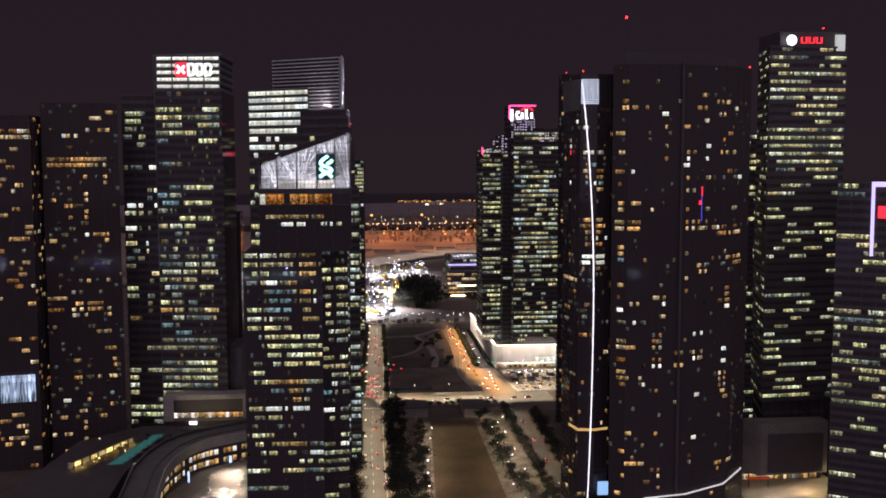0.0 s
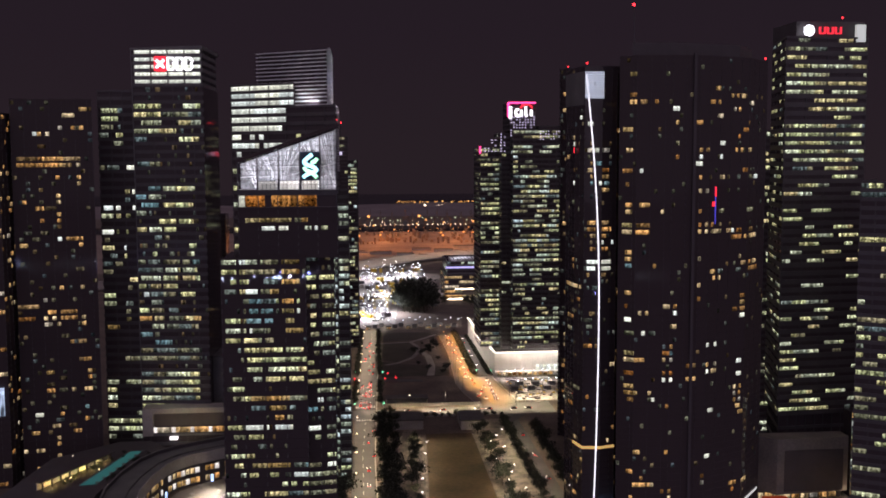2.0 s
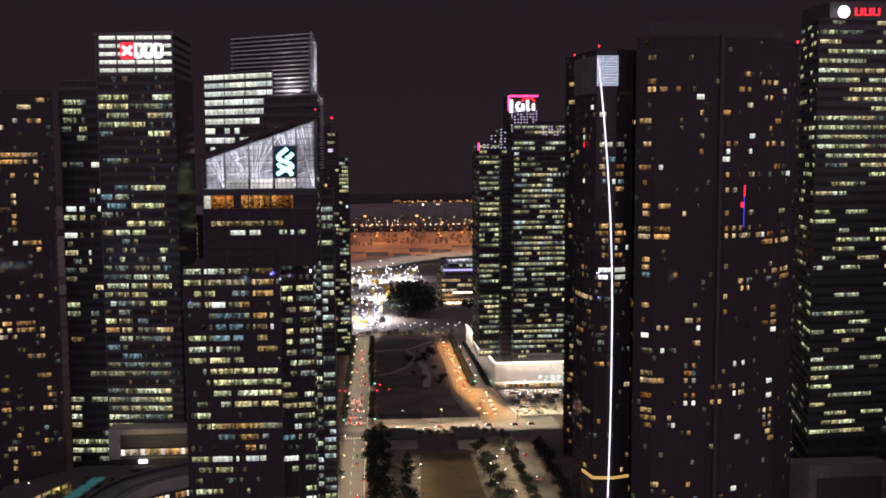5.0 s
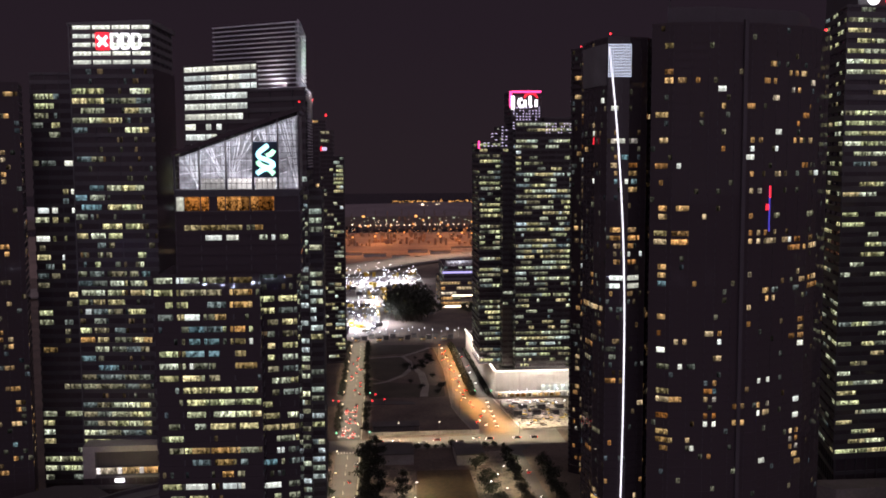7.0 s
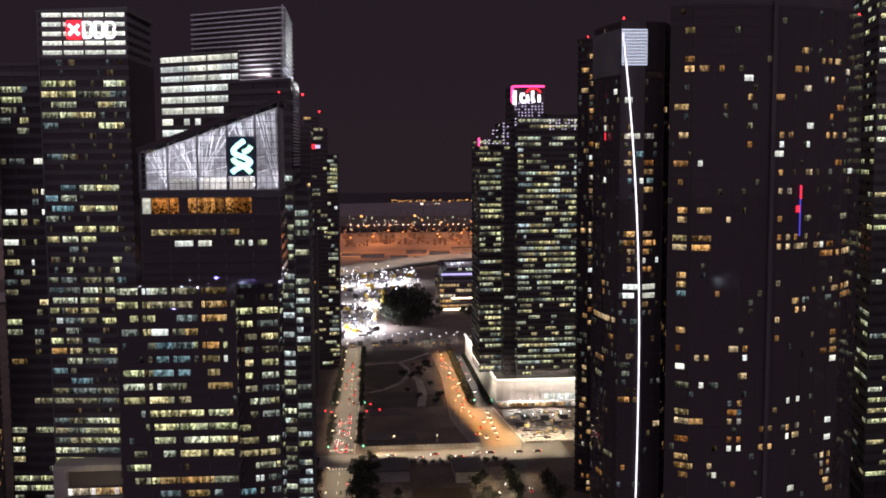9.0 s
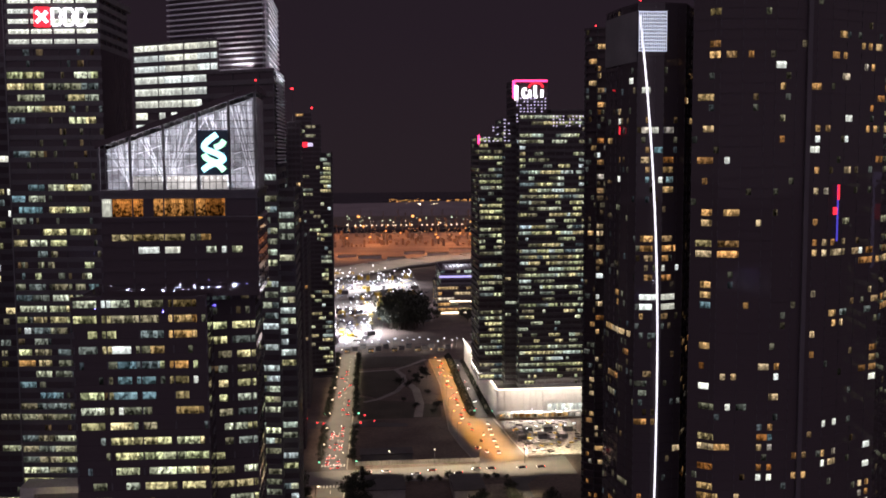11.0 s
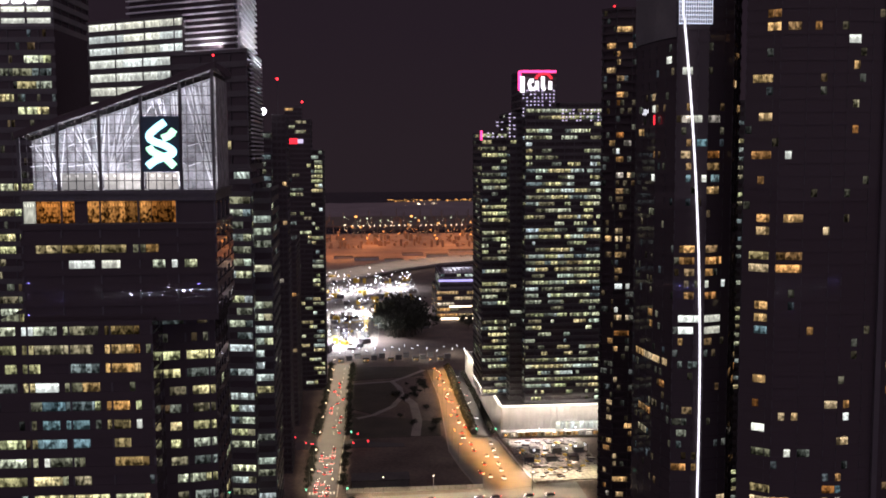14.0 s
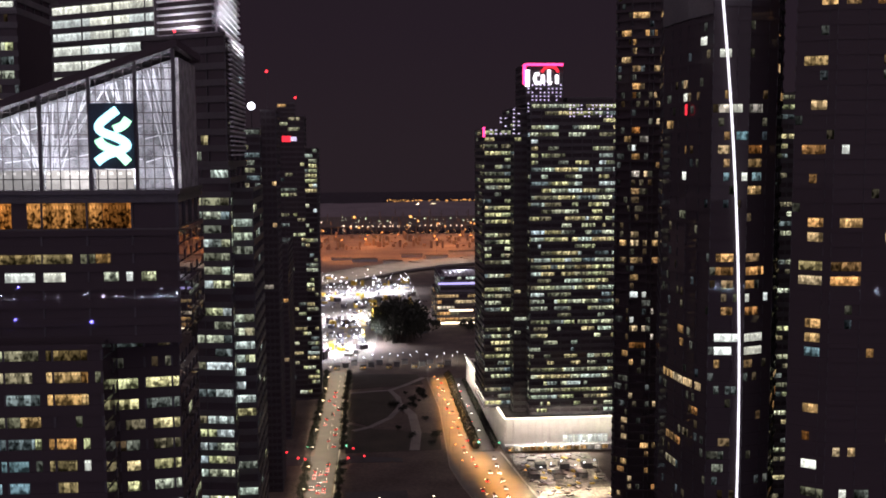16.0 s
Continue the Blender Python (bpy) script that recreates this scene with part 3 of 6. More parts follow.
RED_LAMP = glow("red_lamp", (1.0, 0.03, 0.04), 4.0)
WHITE_GLOW = glow("white_sign_light", (0.97, 0.96, 1.0), 2.2)
COOL_GLOW = glow("cool_lamp_glass", (0.88, 0.92, 1.0), 6.0)
WARM_GLOW = glow("warm_lamp_glass", (1.0, 0.82, 0.55), 5.0)
SODIUM_GLOW = glow("sodium_lamp_glass", (1.0, 0.46, 0.12), 2.0)
GREEN_GLOW = glow("green_lamp_glass", (0.2, 1.0, 0.55), 2.5)
RED_SIGN = glow("red_sign_light", (1.0, 0.03, 0.05), 1.3)
PINK_SIGN = glow("pink_neon", (1.0, 0.06, 0.26), 2.4)
LINE_LIGHT = glow("white_line_light", (0.93, 0.92, 1.0), 1.5)
DOT_LIGHT = glow("dot_light", (0.80, 0.72, 1.0), 0.8)
CYAN_SIGN = glow("cyan_sign_light", (0.42, 0.90, 1.0), 1.9)
LIME_SIGN = glow("lime_sign_light", (0.45, 1.0, 0.62), 1.7)
BLUE_REFLECTION = glow("blue_reflection", (0.12, 0.10, 0.9), 0.5)
POOL_GLOW = glow("lit_pool_water", (0.035, 0.20, 0.19), 0.34)
BLUE_PANEL = glow("blue_panel_light", (0.45, 0.62, 1.0), 1.4)
SIGN_BOARD = grainy("dark_sign_board", (0.01, 0.03, 0.05), (0.02, 0.05, 0.08), 4.0, (0.3, 0.5), 0.02)


def clear_glass():
    m, nt, p = mat_new("clear_pane_glass")
    N, L = nt.nodes, nt.links
    tr, mix = N.new("ShaderNodeBsdfTransparent"), N.new("ShaderNodeMixShader")
    tr.inputs[0].default_value = (0.86, 0.89, 0.92, 1)
    p.inputs["Base Color"].default_value, p.inputs["Roughness"].default_value = (0.02, 0.02, 0.02, 1), 0.05
    mix.inputs[0].default_value = 0.12
    L.new(tr.outputs[0], mix.inputs[1]), L.new(p.outputs[0], mix.inputs[2]), L.new(mix.outputs[0], N["Material Output"].inputs["Surface"])
    return m


CLEAR = clear_glass()


def strokes(bm, pts, w, y0, y1):
    """A flat band of width w along points (x, z), from y0 back to y1, with mitred turns."""
    n = len(pts)
    left, right = [], []
    for i, p in enumerate(pts):
        a = Vector(pts[max(0, i - 1)])
        b = Vector(pts[min(n - 1, i + 1)])
        d = (b - a).normalized()
        side = Vector((-d.y, d.x)) * w / 2
        left.append(Vector(p) + side), right.append(Vector(p) - side)
    rows = [[bm.verts.new((c.x, y, c.y)) for y in (y0, y1) for c in (left[i], right[i])] for i in range(n)]
    for a, b in zip(rows[:-1], rows[1:]):
        for k, m in ((0, 1), (1, 3), (3, 2), (2, 0)):
            bm.faces.new((a[k], a[m], b[m], b[k]))
    for a in (rows[0], rows[-1]):
        bm.faces.new((a[0], a[1], a[3], a[2]))
    bmesh.ops.recalc_face_normals(bm, faces=bm.faces)


# ---- the near tower with the slanted glass crown ----
T1 = Tower("office_tower", "dark glass office tower with a white-lit slanted glass crown")
T1.block([(-50.5, 477), (-14.5, 476), (-14.5, 516), (-50.5, 516)], 1.9, 138.5, 4.27, 1.3,
         rooms(T1_MAIN, office(21, 0.5, OFFICE, 0.5, short=4, long=8, face_p={1: 0.03}), 8, 0.10), faces=(0, 1), every=7, fin=0.4, band=0.5, proud=0.28, glass=GLASS_BLUE, clad=GLASS_BLUE, each=True)


T1.block([(-14.5, 488.5), (-2.6, 490.5), (-2.6, 516), (-14.5, 516)], 1.9, 138.5, 4.27, 1.3,
         rooms(T1_RIGHT, office(22, 0.5, OFFICE, 0.5, short=3, long=5, face_p={1: 0.05}), 9, 0.10), faces=(0, 1), every=4, fin=0.4, band=0.5, proud=0.28, glass=GLASS_BLUE, clad=GLASS_BLUE, each=True)
T1.block([(-43, 481), (-0.5, 481), (-0.5, 514), (-43, 514)], 138.6, 159.6, 3.5, 1.4, rooms(T1_UPPER), faces=(0, 1), every=6, fin=0.3, band=0.46, proud=0.28, glass=GLASS_BLUE, clad=GLASS_BLUE, each=True)


def t1_hall(i, f, bays, floors):
    if i != 0:
        return None
    return [BRIGHT if k == 0 else (AMBER if 1 <= k <= 11 and k != 4 else None) for k in range(bays)]


T1.block([(-43, 482.4), (-0.8, 482.4), (-0.8, 513), (-43, 513)], 159.6, 165.9, 6.3, 2.9, t1_hall, faces=(0, 1), every=3, fin=0.35, band=0.2, proud=0.5)


def slant(x):
    return 180.0 + (x + 43.0) * 0.3545


CX0, CX1, CY = -43.0, -0.4, 481.0
bm = bmesh.new()
prism(bm, [(CX0 + 0.4, 489.5), (CX1 - 0.4, 489.5), (CX1 - 0.4, 512), (CX0 + 0.4, 512)], 168, lambda x, y: slant(x) - 0.7)
crown = part("crown_wall", bm, grainy("white_crown_panel", (0.07, 0.07, 0.075), (0.42, 0.42, 0.44), 9.0, (0.5, 0.8), 0.1), T1.root, "white-lit panelled wall behind glass")
bm = bmesh.new()
box(bm, CX0 - 0.4, CX1 + 0.6, CY - 0.6, 512, 167.5, 168.3)
box(bm, CX0, CX1, CY + 0.4, 512.5, 165.9, 167.5)
part("crown_floor", bm, CLADDING, T1.root)
bm = bmesh.new()
for k in range(2):
    x0, x1 = CX0 - 0.8, CX1 + 0.8
    y0, y1 = (CY - 1.0, 490.5) if k == 0 else (490.5, 512.5)
    lo = [bm.verts.new((x, y, slant(x) + dz)) for x, y in ((x0, y0), (x1, y0), (x1, y1), (x0, y1)) for dz in (0.0, 1.5)]
    for f in ((0, 2, 4, 6), (1, 7, 5, 3), (0, 1, 3, 2), (2, 3, 5, 4), (4, 5, 7, 6), (6, 7, 1, 0)):
        bm.faces.new([lo[i] for i in f])
bmesh.ops.recalc_face_normals(bm, faces=bm.faces)
part("crown_roof", bm, GLASS_DULL, T1.root, "thin slanted dark roof")
posts = (-43.0, -34.6, -25.5, -16.3, -7.7, -0.5)
for x in posts:
    bm = bmesh.new()
    box(bm, x - 0.32, x + 0.32, CY - 0.35, CY + 0.35, 168.3, slant(x))
    part("crown_post", bm, MULLION, T1.root)
bm = bmesh.new()
x = CX0 + 1.75
while x < CX1 - 0.3:
    if min(abs(x - p) for p in posts) > 0.6:
        box(bm, x - 0.08, x + 0.08, CY - 0.12, CY + 0.12, 168.3, slant(x))
    x += 1.75
z = 170.4
while z < 195:
    a = max(CX0, (z - 180.0) / 0.3545 - 43.0)
    box(bm, a, CX1, CY - 0.12, CY + 0.08, z - 0.09, z + 0.09)
    z += 2.1
tagged(part("crown_glazing_grid", bm, MULLION, T1.root), kind="stuff")
for a, b in zip(posts[:-1], posts[1:]):
    bm = bmesh.new()
    v = [bm.verts.new(c) for c in ((a + 0.34, CY, 168.4), (b - 0.34, CY, 168.4), (b - 0.34, CY, slant(b - 0.34) - 0.1), (a + 0.34, CY, slant(a + 0.34) - 0.1))]
    bm.faces.new(v)
    bmesh.ops.solidify(bm, geom=bm.faces[:], thickness=0.03)
    part("crown_pane", bm, CLEAR, T1.root).visible_shadow = False
rng = random.Random(5)
for a, b in zip(posts[:-1], posts[1:]):
    foot = a + (b - a) * rng.choice((0.12, 0.5, 0.88))
    for k in range(12):
        bm = bmesh.new()
        x1 = a + (b - a) * (k + rng.uniform(0.1, 0.9)) / 12 + rng.uniform(-2.5, 2.5)
        x1 = min(max(x1, CX0 + 0.8), CX1 - 0.8)
        bar(bm, (foot + rng.uniform(-0.5, 0.5), 484.5 + rng.uniform(0, 2.0), 169.0 + (k % 3) * 2.2), (x1, 488.6, slant(x1) - 1.4), rng.uniform(0.10, 0.30))
        part("truss_bar", bm, STEEL, T1.root)
    for k in range(2):
        bm = bmesh.new()
        z0 = 173.5 + k * 4.6
        bar(bm, (a + 0.4, 487.8, z0), (b - 0.4, 488.4, min(z0 + rng.uniform(-0.5, 3.0), slant(b) - 2)), 0.3)
        part("truss_bar", bm, STEEL, T1.root)
for k, x in enumerate((-30.2, -21.0, -12.1)):
    T1.pane(Matrix.Translation((x, CY + 0.9, 170.3)), 7.9 if k < 2 else 7.0, 3.6, PALE_HALL)
# sign with its folded ribbon
bm = boxes((-16.2, -7.9, CY - 0.9, CY - 0.5, 172.4, 184.7))
sign = part("sign_board", bm, SIGN_BOARD, T1.root, "dark sign board")


def ribbon(pts, material):
    bm = bmesh.new()
    strokes(bm, [(-16.2 + 8.3 * u, 172.4 + 12.3 * v) for u, v in pts], 1.6, CY - 1.25, CY - 0.9)
    part("sign_ribbon", bm, material, sign)


def rounded(pts, n=6):
    """A smooth line through points."""
    out = []
    for i in range(len(pts) - 1):
        p0, p1, p2, p3 = (Vector(pts[min(max(j, 0), len(pts) - 1)]) for j in (i - 1, i, i + 1, i + 2))
        for k in range(n):
            t = k / n
            out.append(tuple(0.5 * (2 * p1 + (p2 - p0) * t + (2 * p0 - 5 * p1 + 4 * p2 - p3) * t * t + (3 * p1 - p0 - 3 * p2 + p3) * t ** 3)))
    return out + [pts[-1]]


ribbon(rounded([(0.64, 0.90), (0.36, 0.76), (0.22, 0.65), (0.30, 0.56), (0.60, 0.48), (0.80, 0.40), (0.82, 0.33), (0.62, 0.27), (0.36, 0.20), (0.15, 0.10)]), CYAN_SIGN)
ribbon(rounded([(0.88, 0.76), (0.76, 0.66), (0.56, 0.60)]), LIME_SIGN)
ribbon(rounded([(0.20, 0.46), (0.30, 0.36), (0.62, 0.25), (0.86, 0.09)]), LIME_SIGN)
T1.done()
beacon(-0.2, 482, 198.2, RED_LAMP, 0.26)
area(-22, 483.0, 169.2, 5600, (0.98, 0.97, 1.0), 42, 1.0, (-22, 487.5, 178), "crown_flood")
roof_flood = area(-22, 483.2, slant(-22) - 1.4, 5200, (0.98, 0.97, 1.0), 44, 1.0, (-22, 488.0, slant(-22) - 9), "crown_flood")
roof_flood.matrix_world = Matrix.Translation((-22, 483.2, slant(-22) - 1.2)) @ Matrix.Rotation(-math.atan(0.3545), 4, "Y") @ Matrix.Rotation(radians(38), 4, "X")

# ---- the tower with the louvred crown, behind it ----
T2 = Tower("office_tower", "tall dark office tower with a louvred white-lit crown")
T2F = [(-60.6, 621.6), (-2.6, 583.5), (-1.4, 624), (-55, 655)]


def t2_rows(i, f, bays, floors):
    rng = random.Random(300 + 10 * f + i)
    if i != 0:
        return [OFFICE_COOL if rng.random() < 0.06 else None for k in range(bays)]
    if f >= floors - 2:
        return [BRIGHT if k < bays * 0.52 else None for k in range(bays)]
    if f >= floors - 7:
        p = (0.85, 0.2, 0.85, 0.25, 0.15)[floors - 3 - f]
        return [BRIGHT if k < bays * 0.5 and rng.random() < p else (OFFICE if rng.random() < 0.08 else None) for k in range(bays)]
    return [OFFICE if rng.random() < 0.3 else None for k in range(bays)]


T2.block(T2F, 0, 209, 4.7, 3.2, t2_rows, faces=(0, 1), every=4, fin=0.3, band=0.4, proud=0.6, each=True)


def on_t2(u):
    return (-60.6 + 58.0 * u, 621.6 - 38.1 * u)


a, b = on_t2(0.0), on_t2(0.62)
T2.block([a, b, (b[0] + 12, b[1] + 22), (a[0] + 12, a[1] + 22)], 209, 221.5, 4.15, 3.2, lambda i, f, n, m: [BRIGHT] * n if i == 0 else None, faces=(0,), every=4, fin=0.3, band=0.4, proud=0.6)
ca, cb = (-46.0, 613.5), (-5.6, 587.0)
LOUVRE_BODY = [(ca[0] + 1, ca[1] + 1.2), (cb[0] - 0.8, cb[1] + 1.0), (-5.6, 646), (-40, 650)]
bm = bmesh.new()
prism(bm, LOUVRE_BODY, 209, 239)
part("crown_wall", bm, GLASS_DULL, T2.root)
for k in range(15):
    z = 210 + k * 2.05
    bm = bmesh.new()
    prism(bm, [ca if z > 222 else (-31, 603.7), cb, (cb[0] + 1.5, cb[1] + 1.0), (cb[0] + 1.6, 646), (-5.6, 646), (cb[0] - 0.8, cb[1] + 1.0), (ca[0] + 1, ca[1] + 1.2) if z > 222 else (-30, 604.9)], z, z + 0.5)
    part("louvre", bm, STEEL, T2.root)
bm = bmesh.new()
bar(bm, (cb[0] + 0.6, cb[1] - 0.2, 209), (cb[0] + 0.6, cb[1] - 0.2, 240), 0.7)
part("crown_post", bm, STEEL, T2.root)
T2.block([(-18, 585.5), (-1.9, 582.4), (-1.9, 600), (-18, 602)], 0, 170.5, 4.1, 2.7, office(31, 0.8, OFFICE_COOL, 0.25, other=OFFICE, busy=lambda h: 1.0 if h < 0.95 else 0.3), faces=(0, 1), every=3, fin=0.3, band=0.42, proud=0.5)
T2.block([(-1.9, 588), (4.0, 588), (4.0, 622), (-1.9, 622)], 0, 164, 4.1, 2.7, office(32, 0.78, OFFICE_COOL, 0.2, other=OFFICE, face_p={1: 0.1}), faces=(0, 1), every=3, fin=0.3, band=0.42, proud=0.5)
for k in range(25):
    z = 174.5 + k * 1.38
    part("side_louvre", boxes((-1.5, -0.5, 584.5, 622, z, z + 0.42)), STEEL, T2.root)
T2.done()
for y in (594, 612, 630):
    area(3.4, y, 206.5, 3300, (0.95, 0.96, 1.0), 3, 3, (-4.2, y + 3, 226), "crown_flood")
area(-15, 590.5, 211.2, 2600, (0.95, 0.96, 1.0), 14, 1.0, (-16, 595.5, 226), "crown_flood")

# ---- the tower with the white-lit top floors and the red and white sign ----
T3 = Tower("office_tower", "tall office tower with a white-lit crown and a sign")


t3_low = office(500, 0.6, OFFICE, 0.6, short=3, long=9)
T3.block([(-121.5, 655), (-80.5, 650.5), (-78, 700), (-118, 704)], 0, 223.5, 4.85, 1.45, rooms(T3_ROOMS, t3_low, 8, 0.14), faces=(0,), every=8, fin=0.3, band=0.42, proud=0.5)
T3.block([(-143, 660), (-121.5, 658), (-118, 704), (-140, 706)], 0, 221, 4.85, 1.45, rooms(T3_SIDE, office(501, 0.5, OFFICE, 0.6, short=3, long=6, face_p={3: 0.25}), 6), faces=(0, 3), every=5, fin=0.3, band=0.42, proud=0.5)
bm = bmesh.new()
bar(bm, (-121.8, 654.4, 0), (-121.8, 654.4, 246), 0.6)
part("corner_fin", bm, CLAD_GREY, T3.root)
T3.block([(-120.5, 655.6), (-81, 651.2), (-79, 696), (-117, 700)], 223.5, 245, 4.3, 9.9, lambda i, f, n, m: [BRIGHT] * n if i == 0 else None, faces=(0, 1), every=1, fin=0.8, band=0.52, proud=0.7, clad=CLAD_GREY)
bm = bmesh.new()
prism(bm, [(-122.5, 654), (-80, 649.6), (-77, 700), (-118, 704)], 245.0, lambda x, y: 246.2 + (x + 122) * 0.03)
part("roof", bm, CLAD_GREY, T3.root)
my = 652.2
bm = boxes((-108.2, -101.2, my - 0.8, my, 232.6, 241.2))
bmesh.ops.bevel(bm, geom=bm.edges[:], offset=1.2, segments=2, affect="EDGES", clamp_overlap=True)
square = part("sign_square", bm, RED_SIGN, T3.root, "glowing red rounded sign square")
bm = bmesh.new()
for s in (1, -1):
    strokes(bm, [(-104.7 - 2.3, 236.9 - 2.3 * s), (-104.7 + 2.3, 236.9 + 2.3 * s)], 1.5, my - 1.1 - 0.03 * s, my - 0.8)
part("sign_star", bm, WHITE_GLOW, square)
for k, x in enumerate((-100.2, -95.0, -89.9)):
    bm = bmesh.new()
    strokes(bm, [(x, 233.4), (x, 240.6), (x + 2.8, 240.3), (x + 3.9, 238.4), (x + 3.2, 237.0), (x + 3.9, 235.4), (x + 2.8, 233.6), (x, 233.4)], 1.1, my - 1.4, my - 0.9)
    part("sign_shape", bm, WHITE_GLOW, T3.root)
T3.done()

FOOT = Tower("podium_building", "low pale-framed podium block with a lit row of windows", "podium building")
FOOT.block([(-119, 641), (-67, 640), (-67, 652), (-119, 653)], 0, 17.5, 5.5, 4.3, plain, faces=(0,), clad=CLAD_GREY)
FOOT.block([(-113, 642), (-70, 641.4), (-70, 652), (-113, 652)], 17.5, 22.4, 4.9, 2.2, lambda i, f, n, m: [HOME if (k * 7) % 5 else PALE_HALL for k in range(n)], faces=(0,), every=3, fin=0.2, band=0.3, proud=0.3, roof=False)
for row in ((-119, -113, 640.2, 653, 17.5, 34), (-70, -67, 640, 652, 17.5, 34), (-113, -70, 640.0, 652, 31, 34)):
    part("frame", boxes(row), CONCRETE, FOOT.root)
part("sign_panel", boxes((-103.2, -98.6, 639.0, 639.6, 15.4, 17.2)), WHITE_GLOW, FOOT.root, "small glowing white sign")
part("wall", boxes((-113, -70, 644, 652, 22.4, 31)), CLAD_BROWN, FOOT.root)
FOOT.done()
# added spot with no fixture, to brighten the podium's pale frame
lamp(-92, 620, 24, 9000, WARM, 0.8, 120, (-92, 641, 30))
service = thing("service_block", "plain pale grey service block between two towers", "service block", at=(-76, 676, 0))
part("wall", boxes((-80.3, -72.5, 662, 690, 0, 60)), CLAD_GREY, service)
part("roof", boxes((-80.6, -72.2, 661.7, 690.3, 60, 60.8)), CLADDING, service)

# ---- dark residential towers beside it ----
R1 = Tower("apartment_tower", "dark residential tower with scattered warm windows", "apartment tower")
R1.block([(-181, 620), (-139, 627), (-146, 656), (-181, 656)], 0, 214, 3.45, 2.2, rooms(R1_ROOMS, homes(41, 0.08), 8, 0.12), faces=(0, 1), every=3, fin=0.2, band=0.34, proud=0.25, clad=GLASS_DULL, glass=GLASS_DULL)
R1.done()
R1b = Tower("apartment_tower", "dark residential tower with warm lit top floors", "apartment tower")
R1b.block([(-227, 598), (-183.5, 606), (-183.5, 650), (-227, 650)], 0, 206, 3.45, 2.2, homes(42, 0.12, full=(57, 56)), faces=(0, 1), every=3, fin=0.2, band=0.34, proud=0.25, clad=GLASS_DULL, glass=GLASS_DULL)
R1b.pane(Matrix.Translation((-194.5, 602.2, 49)) @ Matrix.Rotation(math.atan2(8, 43.5), 4, "Z"), 19, 16, lit_room("screen_light", [(0.0, (0.5, 0.64, 0.9)), (1.0, (0.6, 0.75, 1.0))], 0.75, 0.9, 0.35), 5.0)
R1b.done()
R3 = Tower("apartment_tower", "slim dark tower with columns of tiny red lamps", "apartment tower")
R3.block([(-90, 740), (-80, 740), (-80, 760), (-90, 760)], 0, 143, 3.4, 2.5, lambda i, f, n, m: None, faces=(0,), clad=CLAD_BROWN, fin=0.3)
for k in range(38):
    for x in (-85.8, -83.6):
        R3.pane(Matrix.Translation((x, 739.2, 20 + k * 3.2)), 0.9, 0.9, HOME)
R3.done()

# ---- the stepped tower with the pink-rimmed sign and its white podium ----
C1 = Tower("office_tower", "stepped office tower with many lit floors and a dotted crown")
CITY = lambda h: 1.0 if h < 0.93 else 0.8
C1.block([(138, 862), (188, 862), (188, 905), (138, 905)], 20.6, 202.5, 4.05, 2.0, office(51, 0.8, OFFICE, 0.3, busy=CITY, face_p={3: 0.35}, other=OFFICE_COOL), faces=(0, 3), every=3, fin=0.3, band=0.44, proud=0.7, clad=CLADDING)
C1.block([(114, 884), (130, 884), (130, 925), (114, 925)], 20.6, 188, 4.05, 2.0, office(52, 0.74, OFFICE, 0.3, face_p={3: 0.3}), faces=(0, 3), every=3, fin=0.3, band=0.44, proud=0.7, clad=CLADDING)
C1.block([(130, 872), (138, 872), (138, 915), (130, 915)], 20.6, 200, 4.05, 4.0, office(53, 0.1, OFFICE, 0.4), faces=(0, 3), every=1, fin=0.3, band=0.5, proud=0.5, clad=CLADDING)
C1.block([(135.5, 865), (157, 865), (157, 900), (135.5, 900)], 202.5, 225, 4.4, 3.0, plain, faces=(0, 3), every=1, fin=0.2, band=0.3, proud=0.3)
C1.block([(160, 866), (187, 866), (187, 900), (160, 900)], 202.5, 205.5, 3.0, 3.0, plain, faces=(0, 3), every=1, fin=0.2, band=0.3, proud=0.3)
rng = random.Random(9)
for k in range(9):
    for j in range(9):
        if rng.random() < 0.62:
            C1.pane(Matrix.Translation((136.8 + j * 2.35, 864.4, 198.5 + k * 2.15)), 0.95, 0.8, DOT_LIGHT)
for k in range(4):
    for j in range(12):
        if rng.random() < (0.9 if k == 3 else 0.5):
            C1.pane(Matrix.Translation((160.5 + j * 2.2, 861.0, 195.5 + k * 2.1)), 0.95, 0.8, DOT_LIGHT)
for k in range(7):
    for j in range(7):
        if rng.random() < 0.6 and k < 2 + j:
            C1.pane(Matrix.Translation((115 + j * 2.9, 883.2 if j < 5 else 871.0, 186 + k * 2.3)), 1.3, 0.7, DOT_LIGHT)
part("sign_rim", boxes((135.6, 157, 863.9, 864.9, 224.4, 225.8)), PINK_SIGN, C1.root, "pink neon rim")
part("sign_rim", boxes((134.4, 135.4, 864, 870, 214, 225.6)), PINK_SIGN, C1.root)
part("sign_bar", boxes((134.9, 137.3, 863.4, 864.2, 212.5, 222)), WHITE_GLOW, C1.root)
for xs in (((142.9, 219.6), (141.0, 219.6), (140.2, 217.5), (141.0, 214.6), (143.4, 214.4)), ((145.0, 214.2), (145.0, 219.2)), ((148.6, 222), (148.6, 215.2), (150.2, 214.4)), ((153.2, 214.2), (153.2, 219.2))):
    bm = bmesh.new()
    strokes(bm, xs, 1.9, 863.2, 864.0)
    part("sign_shape", bm, WHITE_GLOW, C1.root)
bm = bmesh.new()
strokes(bm, [(149.2 + 5.0 * math.cos(a), 219.6 + 4.2 * math.sin(a)) for a in [math.pi * (0.08 + 0.84 * k / 10) for k in range(11)]], 1.3, 863.1, 863.9)
